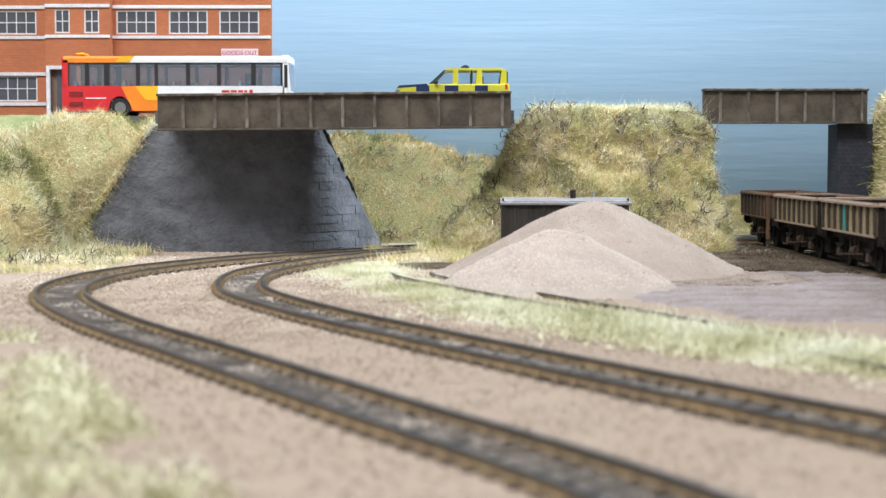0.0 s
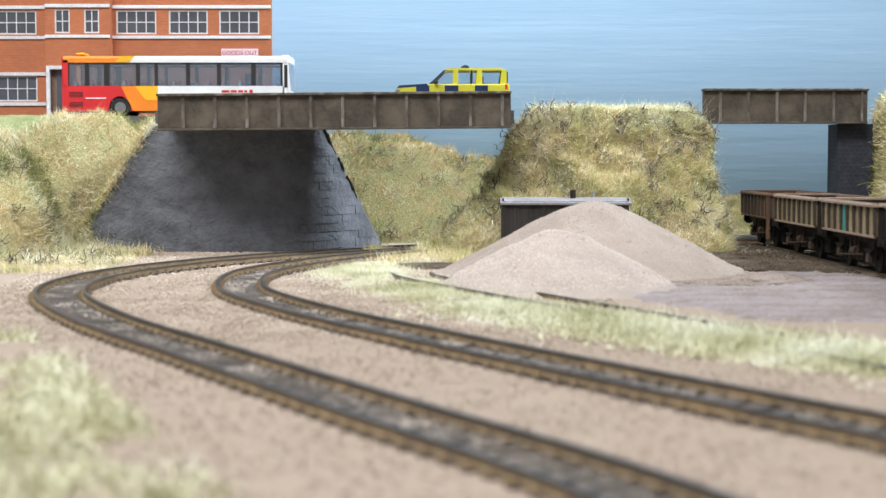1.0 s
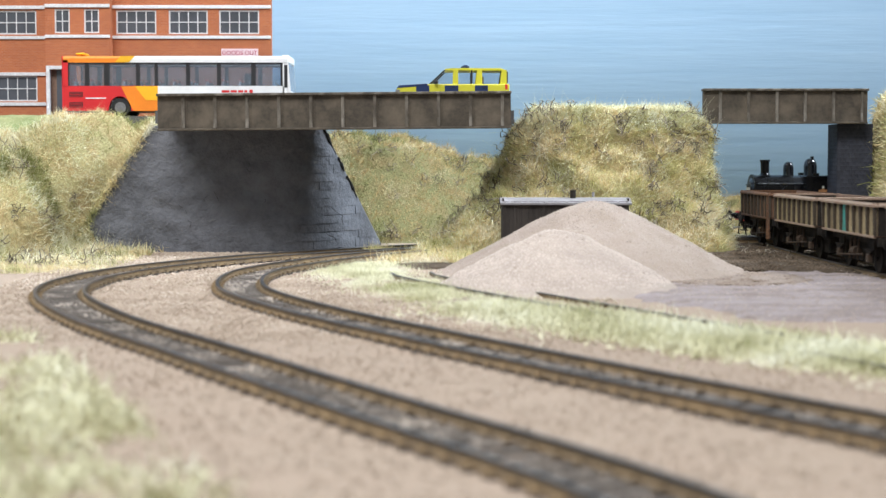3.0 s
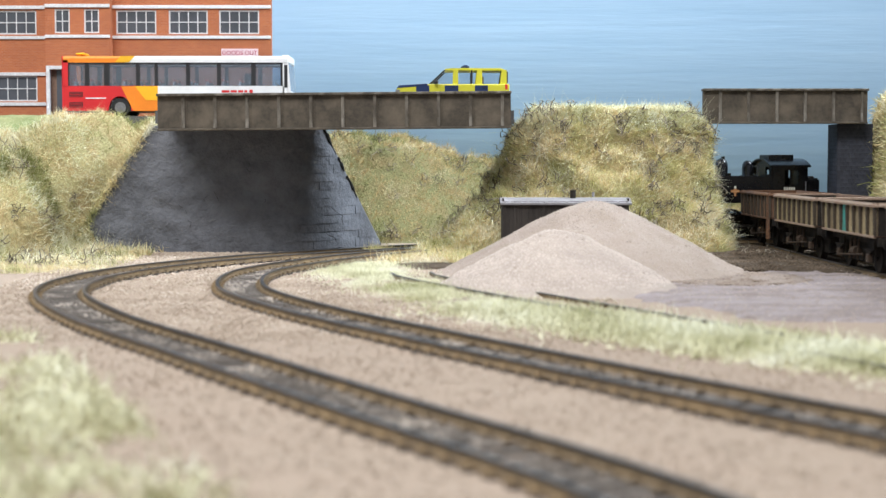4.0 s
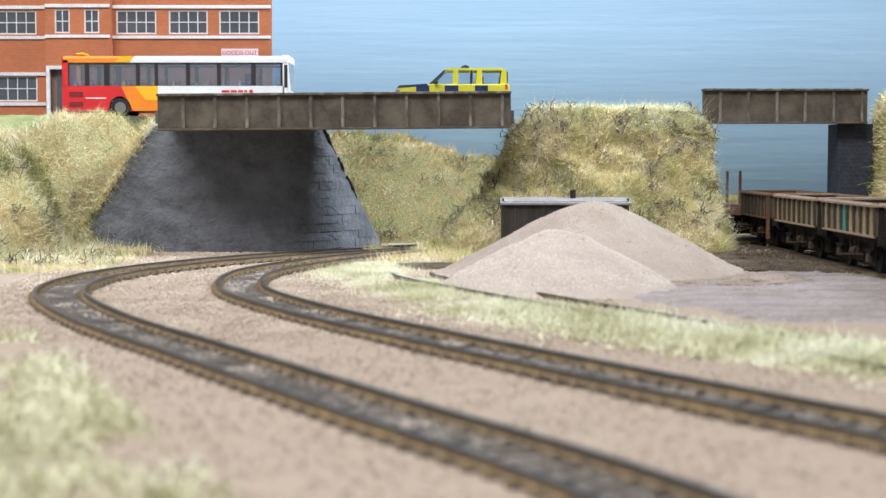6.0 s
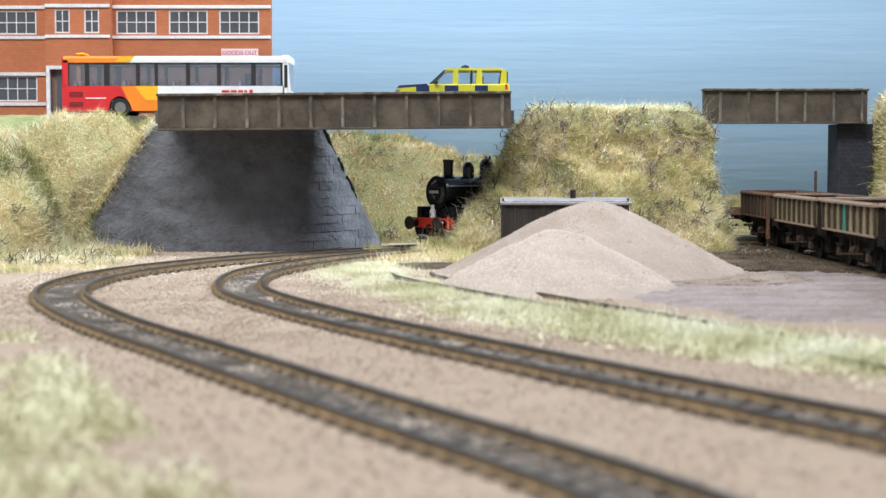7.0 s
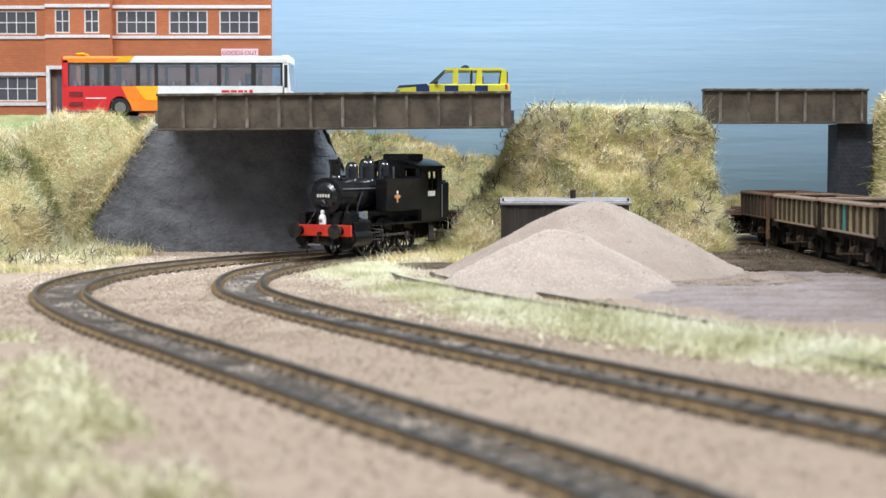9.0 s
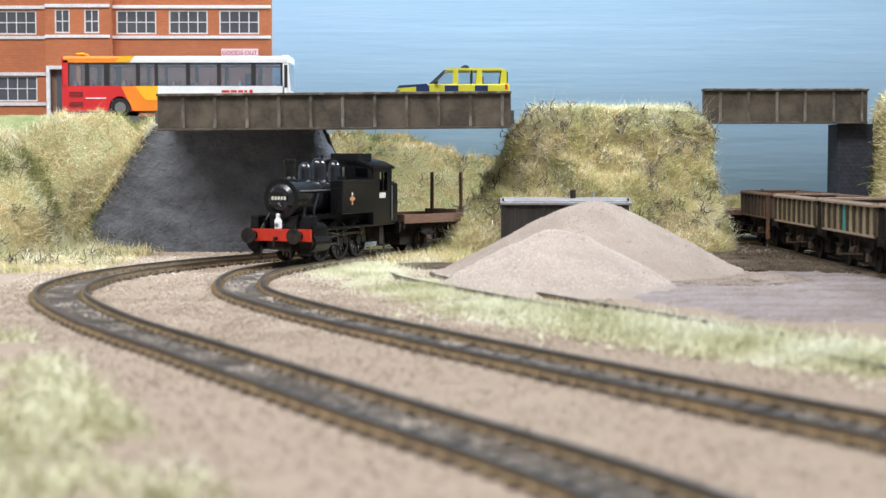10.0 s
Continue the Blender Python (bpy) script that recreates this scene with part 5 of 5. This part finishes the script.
def make_train():
    e = make_loco()
    make_cab(e)
    # the whole body drawn in to its true length
    squeeze = Matrix.Diagonal((0.955, 1, 1, 1))
    for o in e.children_recursive:
        if o.matrix_basis.to_euler().z > 0.5:
            o.location.x *= 0.955
        else:
            o.data.transform(squeeze)
    for x in (21, 2, -17):
        ws = rail_wheels(e, x, 9.0, spokes=12)
        WHEELS.append((ws, x, 9.0))
    rods = []
    for s, ph in ((-1, 0.0), (1, math.pi / 2)):
        bm = cube(-18.5, 22.5, s * 11.4 - 0.4, s * 11.4 + 0.4, -0.6, 0.6, 0.1)
        for x in (21, 2, -17):
            rod(bm, (x, s * 10.6, 0), (x, s * 12.2, 0), 1.1, 10)
        rods.append((part("coupling_rod", bm, DULLSTEEL, e, "dull steel coupling rod"), ph))
    cars = []
    for i, (stakes, label) in enumerate((
            ([(1, -10.5, 18), (1, 10.5, 18)], "dark bolster wagon with two upright rusty stakes"),
            ([(7, -12, 18), (-7, 12, 18)], "dark bolster wagon with stakes set apart"),
            ([(6, -13, 7), (-6, 13, 7)], "dark bolster wagon with short stakes"),
            ([(2, -12, 15), (2, 12, 15)], "dark bolster wagon with two upright rusty stakes"))):
        w = thing("bolster_wagon", (0, 0, 6), 0, label, "railway wagon", "train of bolster wagons")
        for k in range(24):
            part("deck_plank", cube(-48 + k * 4 + 0.12, -48 + k * 4 + 3.88, -14.5, 14.5, 15.6, 16.8), DECK, w)
        for s in (-1, 1):
            part("side_rail", cube(-48.5, 48.5, s * 15 - 0.5, s * 15 + 0.5, 14.4, 17.4 + (1.6 if i == 0 else 0), 0.1), DECK, w, "brown side rail")
        part("bolster", cube(-2.5, 2.5, -14.5, 14.5, 16.8, 20.5, 0.3), STAKE, w, "rusty bolster beam")
        part("end_bolster", cube(42, 46, -14.5, 14.5, 16.8, 19.0, 0.3), STAKE, w)
        part("end_bolster", cube(-46, -42, -14.5, 14.5, 16.8, 19.0, 0.3), STAKE, w)
        for x, y, h in stakes:
            part("stake", cube(x - 0.7, x + 0.7, y - 0.7, y + 0.7, 17, 22 + h, 0.1), STAKE, w, "upright rusty stake")
        running_gear(w, 48, 29, 15.4)
        mine = [(rail_wheels(w, x, 6.0), x, 6.0) for x in (-29, 29)]
        cars.append((w, 110.0 + 112.0 * i, mine))
    return e, rods, cars
TRAIN = make_train()

# ---- grass fibres, twigs and loose stones ----
CLINKER = island("clinker", [(0.0, (0.03, 0.022, 0.015)), (0.5, (0.085, 0.062, 0.043)), (1.0, (0.17, 0.13, 0.095))], gain=1.5, loose=0.7)
RNG = np.random.default_rng(7)


def blades(name, pts, nrm, length, width, lean, material, label, category="grass", droop=0.3):
    """One thin bent blade of two triangles at each point."""
    pts, nrm = np.asarray(pts, float), np.asarray(nrm, float)
    n = len(pts)
    d = nrm + RNG.normal(0, lean, (n, 3))
    d /= np.linalg.norm(d, axis=1)[:, None]
    side = np.cross(d, RNG.normal(0, 1, (n, 3)))
    side /= np.linalg.norm(side, axis=1)[:, None]
    ln = length * RNG.uniform(0.45, 1.25, n)[:, None]
    w = width * RNG.uniform(0.6, 1.3, n)[:, None]
    bend = RNG.normal(0, droop, (n, 3))
    base = pts - d * 0.4
    mid = pts + d * ln * 0.55
    tip = pts + (d + bend) * ln
    v = np.stack([base - side * w / 2, base + side * w / 2, mid + side * w * 0.4, mid - side * w * 0.4, tip], 1).reshape(-1, 3)
    f = (np.arange(n)[:, None, None] * 5 + np.array([(0, 1, 2), (0, 2, 3), (3, 2, 4)])).reshape(-1, 3)
    return tagged(triangles(name, v, f, material), label, category, kind="stuff")


def field(fn, x0, x1, y0, y1, n, keep=None):
    pts, nrm = [], []
    xs, ys = RNG.uniform(x0, x1, n), RNG.uniform(y0, y1, n)
    for x, y in zip(xs, ys):
        if keep and not keep(x, y):
            continue
        z = fn(x, y)
        gx, gy = (fn(x + 2, y) - z) / 2, (fn(x, y + 2) - z) / 2
        nn = Vector((-gx * 0.7, -gy * 0.7, 1)).normalized()
        pts.append((x, y, z))
        nrm.append(tuple(nn))
    return np.array(pts), np.array(nrm)


def clumpy(x, y, scale, seed, cut):
    return wobble(x, y, scale, seed) + random.uniform(-0.25, 0.25) > cut


flat = lambda x, y: GROUND
FRINGE = spline([(-34, 690), (-36, 640), (-10, 560), (22, 480), (65, 410), (112, 350), (160, 300)], 3.0)


GRID_X, GRID_Y = np.arange(-400, 300, 3.0), np.arange(100, 900, 3.0)


def distance_map(line):
    gx, gy = np.meshgrid(GRID_X, GRID_Y)
    out = np.full(gx.shape, 1e9)
    for px, py in line[::2]:
        out = np.minimum(out, np.hypot(gx - px, gy - py))
    return out


MAPS = {id(ln): distance_map(ln) for ln in (LINE_NEAR, LINE_FAR)}


def near_line(line, x, y):
    return float(MAPS[id(line)][int(np.clip((y - 100) / 3.0 + 0.5, 0, len(GRID_Y) - 1)), int(np.clip((x + 400) / 3.0 + 0.5, 0, len(GRID_X) - 1))])



p, nr = field(left_bank, -335, -152, 640, 838, 85000, lambda x, y: left_bank(x, y) > GROUND + 0.8 or (clumpy(x, y, 14, 1.0, 0.0) and y < 786 and near_line(LINE_NEAR, x, y) > 15))
blades("grass", p, nr, 4.2, 0.24, 0.7, GRASS, "straw and green static grass on the embankment")
p, nr = field(left_bank, -335, -155, 770, 808, 9000)
blades("grass", p, nr, 5.0, 0.26, 0.5, PALE, "pale long grass along the road edge")
p, nr = field(left_bank, -335, -165, 650, 800, 60000, lambda x, y: wobble(x, y, 26, 8.0) > 0.22 and left_bank(x, y) > GROUND + 0.5)
blades("grass", p, nr, 4.0, 0.26, 0.6, PALE, "pale green static grass in drifts")


def moss(x, y):
    """Dark damp growth in the hollows of the embankment."""
    spots = ((-220, 787, 11, 4), (-238, 777, 6, 3))
    return min(math.hypot((x - a) / c, (y - b) / d) for a, b, c, d in spots) < 1.0 + 0.9 * wobble(x, y, 9, 3.0) + random.uniform(-0.25, 0.25)


p, nr = field(left_bank, -275, -165, 725, 805, 90000, moss)
blades("grass", p, nr, 5.4, 0.3, 0.6, MOSS, "dark green mossy growth in the hollows of the embankment")
p, nr = field(left_bank, -300, -160, 690, 806, 3500)
blades("grass", p, nr, 8.0, 0.2, 0.9, PALE, "long pale straws over the embankment", droop=0.6)
p, nr = field(back_bank, -110, 330, 866, 1050, 80000, lambda x, y: back_bank(x, y) > GROUND + 0.6)
blades("grass", p, nr, 4.4, 0.26, 0.7, OCHRE, "straw and ochre grass on the far bank")


def on_mound(n, va, vb):
    pts, nrm = [], []
    for u, v in zip(RNG.uniform(0, 1, n), RNG.uniform(va, vb, n)):
        a = mound_point(u, v)
        e1, e2 = mound_point(u + 0.004, v) - a, mound_point(u, min(1.0, v + 0.02)) - a if v < 0.98 else a - mound_point(u, v - 0.02)
        nn = e1.cross(e2)
        if nn.length < 1e-6:
            continue
        nn.normalize()
        if nn.y > 0.6:
            continue
        pts.append(tuple(a))
        nrm.append((nn.x * 0.8, nn.y * 0.8, nn.z * 0.8 + 0.45))
    return np.array(pts), np.array(nrm)


p, nr = on_mound(105000, 0.0, 1.0)
blades("grass", p, nr, 4.2, 0.24, 0.7, STRAW, "straw and green static grass on the mound")
p, nr = on_mound(22000, 0.0, 1.0)
k = np.array([wobble(a[0] + a[2], a[1] - a[2], 20, 6.4) > 0.02 for a in p])
blades("grass", p[k], nr[k], 4.4, 0.26, 0.6, PALE, "pale straw tufts on the mound")
p, nr = on_mound(7000, 0.0, 1.0)
blades("grass", p, nr, 8.0, 0.2, 0.9, PALE, "long pale straws over the mound", droop=0.6)
# rim and top take the pale fibre: overhead light painted in as colour
p, nr = on_mound(9500, 0.86, 1.0)
blades("grass", p, nr, 4.6, 0.26, 0.6, PALE, "long grass on the rim of the mound, pale as if lit from above")
p, nr = field(lambda x, y: 79.0, 56, 130, 788, 810, 4000)
blades("grass", p, nr, 4.0, 0.28, 0.6, PALE, "grass on top of the mound, pale as if lit from above")
p, nr = field(lambda x, y: GROUND + 84 * smoothstep(237, 257, x - (830 - y) * 0.08) * smoothstep(700, 835, y), 236, 300, 700, 858, 18000)
blades("grass", p, nr, 6.0, 0.45, 0.5, GRASS, "straw and green grass beyond the pier")

FR = FRINGE[RNG.integers(0, len(FRINGE), 95000)] + RNG.normal(0, 1, (95000, 2)) * np.array([[10.0, 8.0]])
FR = np.array([(x, y, GROUND) for x, y in FR if near_line(LINE_FAR, x, y) > 15 and wobble(x, y, 20, 2.2) + random.uniform(-0.2, 0.2) > -0.22])
p, nr = FR, np.tile((0, 0, 1.0), (len(FR), 1))
blades("grass", p, nr, 2.2, 0.2, 1.0, PALE, "pale green flocked grass beside the track", droop=0.5)
k = FR[:, 1] < 480
p = FR[k] + np.c_[RNG.normal(0, 6, (k.sum(), 2)), np.zeros(k.sum())]
blades("grass", p, np.tile((0, 0, 1.0), (len(p), 1)), 3.0, 0.45, 0.9, PALE, "pale green flocked grass along the yard's edge", droop=0.5)
p, nr = field(flat, -40, 18, 690, 790, 16000, lambda x, y: near_line(LINE_FAR, x, y) > 17 and clumpy(x, y, 16, 4, -0.2))
blades("grass", p, nr, 5.0, 0.3, 0.8, STRAW, "dry grass at the foot of the mound")
edge = RNG.uniform(-204, -156, 3600)
p = np.array([(x, 792.5 + RNG.uniform(-1, 7), 71 - 66 * min(1, max(0, (-158 - x) / 44)) + RNG.uniform(-3, 1.5)) for x in edge])
blades("grass", p, np.tile((0.35, -0.6, 0.25), (len(p), 1)), 5.0, 0.28, 0.6, GRASS, "dry grass hanging over the edge of the wing wall")
p, nr = field(flat, -215, -150, 758, 792, 5200, lambda x, y: clumpy(x, y, 12, 5, -0.1 + (x + 215) * 0.006))
blades("grass", p, nr, 6.0, 0.42, 0.6, GRASS, "dry grass at the foot of the abutment")
p, nr = field(flat, -190, 30, 170, 410, 60000, lambda x, y: near_line(LINE_NEAR, x, y) > 24 and x < -30 + (210 - y) * 0.42 and clumpy(x, y, 45, 6, 0.0))
blades("grass", p, nr, 3.6, 0.45, 0.8, PALE, "pale green flocked grass on the near verge", droop=0.5)


def twigs(name, pts, nrm, n, label, size=9.0):
    """Clusters of crooked wiry stems, each a tapering three-sided tube."""
    stems, knots = 7, 6
    pick = RNG.integers(0, len(pts), n)
    at = np.repeat(pts[pick], stems, axis=0) + RNG.normal(0, 1.6, (n * stems, 3))
    way = np.repeat(nrm[pick], stems, axis=0) * 0.8 + RNG.normal(0, 0.8, (n * stems, 3))
    m = n * stems
    ln = size * RNG.uniform(0.35, 1.1, (m, 1)) / knots
    rows = []
    for k in range(knots):
        rad = 0.34 * (1 - 0.6 * k / knots)
        for a in (0.0, 2.1, 4.2):
            rows.append(at + np.array([math.cos(a), math.sin(a) * 0.7, math.sin(a) * 0.7]) * rad)
        way = way / np.linalg.norm(way, axis=1)[:, None] + RNG.normal(0, 0.55, (m, 3))
        at = at + way / np.linalg.norm(way, axis=1)[:, None] * ln
    v = np.stack(rows, 1).reshape(-1, 3)
    t = [q for k in range(knots - 1) for i in range(3) for q in ((3 * k + i, 3 * k + (i + 1) % 3, 3 * k + 3 + i), (3 * k + (i + 1) % 3, 3 * k + 3 + (i + 1) % 3, 3 * k + 3 + i))]
    f = (np.arange(m)[:, None, None] * 3 * knots + np.array(t)).reshape(-1, 3)
    return tagged(triangles(name, v, f, TWIG), label, "dry scrub", kind="stuff")


p, nr = on_mound(3000, 0.15, 1.0)
twigs("scrub", p + nr * 2.5, nr, 170, "grey brown dry scrub on the mound")
p, nr = field(left_bank, -325, -165, 660, 800, 3000)
twigs("scrub", p + nr * 2.0, nr, 75, "grey brown dry scrub on the embankment")
p, nr = field(back_bank, -70, 40, 880, 950, 2500)
twigs("scrub", p + nr * 2.0, nr, 55, "grey brown dry scrub on the far bank")
p, nr = field(flat, -10, 22, 715, 765, 900)
twigs("scrub", p, nr, 18, "dark dead scrub at the mound's foot")
p, nr = field(flat, 158, 172, 690, 800, 900)
twigs("scrub", p, nr, 9, "pale dead scrub beside the siding", 5.0)


def stones(name, pts, size, material, label):
    """Small faceted stones, one octahedron each."""
    pts = np.asarray(pts, float)
    n = len(pts)
    o = np.array([(1, 0, 0), (-1, 0, 0), (0, 1, 0), (0, -1, 0), (0, 0, 0.8), (0, 0, -0.8)], float)
    s = size * RNG.uniform(0.5, 1.3, (n, 1, 1)) * RNG.uniform(0.7, 1.3, (n, 6, 1))
    a = RNG.uniform(0, 6.28, n)
    rot = np.stack([np.stack([np.cos(a), -np.sin(a), 0 * a], 1), np.stack([np.sin(a), np.cos(a), 0 * a], 1), np.stack([0 * a, 0 * a, 1 + 0 * a], 1)], 1)
    v = (np.einsum("nij,kj->nki", rot, o) * s + pts[:, None, :]).reshape(-1, 3)
    t = np.array([(0, 2, 4), (2, 1, 4), (1, 3, 4), (3, 0, 4), (2, 0, 5), (1, 2, 5), (3, 1, 5), (0, 3, 5)])
    f = (np.arange(n)[:, None, None] * 6 + t).reshape(-1, 3)
    return tagged(triangles(name, v, f, material), label, "ballast", kind="stuff")


def scatter(n, x0, x1, y0, y1, keep, fn=flat):
    xs, ys = RNG.uniform(x0, x1, n), RNG.uniform(y0, y1, n)
    return [(x, y, fn(x, y) - 0.06) for x, y in zip(xs, ys) if keep(x, y)]


clear = lambda x, y: near_line(LINE_NEAR, x, y) > 11 and near_line(LINE_FAR, x, y) > 11
stones("ballast", scatter(44000, -175, 60, 400, 800, lambda x, y: clear(x, y) and left_bank(x, y) < GROUND + 2), 0.54, STONE, "loose pinkish ballast stones between the tracks")
stones("ballast", scatter(12000, -110, 150, 200, 420, clear), 0.4, STONE, "loose pinkish ballast stones in the foreground")
stones("ballast", scatter(26000, -30, 158, 500, 720, lambda x, y: heap_height(x, y) > GROUND + 0.4 and front_heap_height(x, y) < max(heap_height(x, y), GROUND + 2), heap_height), 0.36, GRIT, "grains of the tipped ballast heap")
stones("ballast", scatter(14000, 4, 90, 528, 624, lambda x, y: front_heap_height(x, y) >= heap_height(x, y) - 0.3 and front_heap_height(x, y) > GROUND + 2, lambda x, y: max(heap_height(x, y), front_heap_height(x, y))), 0.36, LITGRIT, "grains of the smaller heap, coloured lighter as if lit")
stones("ballast", scatter(260, -10, 150, 520, 700, lambda x, y: heap_height(x, y) > GROUND + 1.0, lambda x, y: max(heap_height(x, y), front_heap_height(x, y)) - 0.1), 0.8, GRIT, "clods lying on the heap")
stones("ballast", scatter(9000, 125, 215, 640, 840, lambda x, y: True, lambda x, y: GROUND + 1.2), 0.7, CLINKER, "dark clinker beside the siding")
stones("ballast", scatter(7000, 75, 245, 440, 655, lambda x, y: True, lambda x, y: yard_height(x, y)), 0.38, GRIT, "grit on the goods yard")


def bed_grains(line, n, label):
    """Grains between the rails, thickest in drifts."""
    k = RNG.integers(30, len(line) - 1, n)
    t = np.gradient(line, axis=0)
    t /= np.hypot(*t.T)[:, None]
    off = RNG.uniform(-7.6, 7.6, n)
    q = line[k] + np.c_[-t[k, 1], t[k, 0]] * off[:, None] + RNG.normal(0, 1, (n, 2))
    stones("ballast", [(x, y, 3.35 + 0.5 * wobble(x, y, 12, 4.4)) for x, y in q if wobble(x, y, 15, 2.0) > -0.1], 0.5, BEDGRAIN, label)


bed_grains(LINE_NEAR[:420], 8000, "dirty grains lying between the rails of the outer line")
bed_grains(LINE_FAR[:400], 8000, "dirty grains lying between the rails of the inner line")
stones("ballast", scatter(5000, 84, 150, 566, 636, lambda x, y: math.hypot(x - 116, y - 600) < 33, lambda x, y: GROUND + 1.0 + 0.5 * wobble(x, y, 9, 2)), 0.6, LOAMGRAIN, "crumbs of brown earth beside the heap")
# ---- motion of the train ----
RUN = LINE_FAR[::-1]
RUN_S = np.r_[0, np.cumsum(np.hypot(*np.diff(RUN, axis=0).T))]


def on_line(q):
    return Vector((float(np.interp(q, RUN_S, RUN[:, 0])), float(np.interp(q, RUN_S, RUN[:, 1])), 0))


def stood(q, pivot):
    """The pose of a vehicle whose middle is q along the line, carried on two pivots."""
    a, b = on_line(q + pivot), on_line(q - pivot)
    m = (a + b) / 2
    d = a - b
    return pose(m.x * MM, m.y * MM, 6 * MM, 0, 0, math.degrees(math.atan2(d.y, d.x)))


def run_at(t):
    return 461.8 + 59.65 * t - 0.656 * t * t


def motions():
    e, rods, cars = TRAIN
    times = [round(0.2 * i, 2) for i in range(51)]
    fine = [round(0.1 * i, 2) for i in range(101)]
    walk(e, [(t, stood(run_at(t), 20)) for t in times])
    for ws, x, r in WHEELS:
        walk(ws, [(t, pose(x * MM, 0, r * MM, 0, math.degrees(run_at(t) / r), 0)) for t in fine])
    for ob, ph in rods:
        walk(ob, [(t, pose(3.2 * math.cos(run_at(t) / 9 + ph) * MM, 0, (9 - 3.2 * math.sin(run_at(t) / 9 + ph)) * MM)) for t in fine])
    for w, back_by, mine in cars:
        walk(w, [(t, stood(run_at(t) - back_by, 29)) for t in times])
        for ws, x, r in mine:
            walk(ws, [(t, pose(x * MM, 0, r * MM, 0, math.degrees(run_at(t) / r), 0)) for t in fine])


motions()
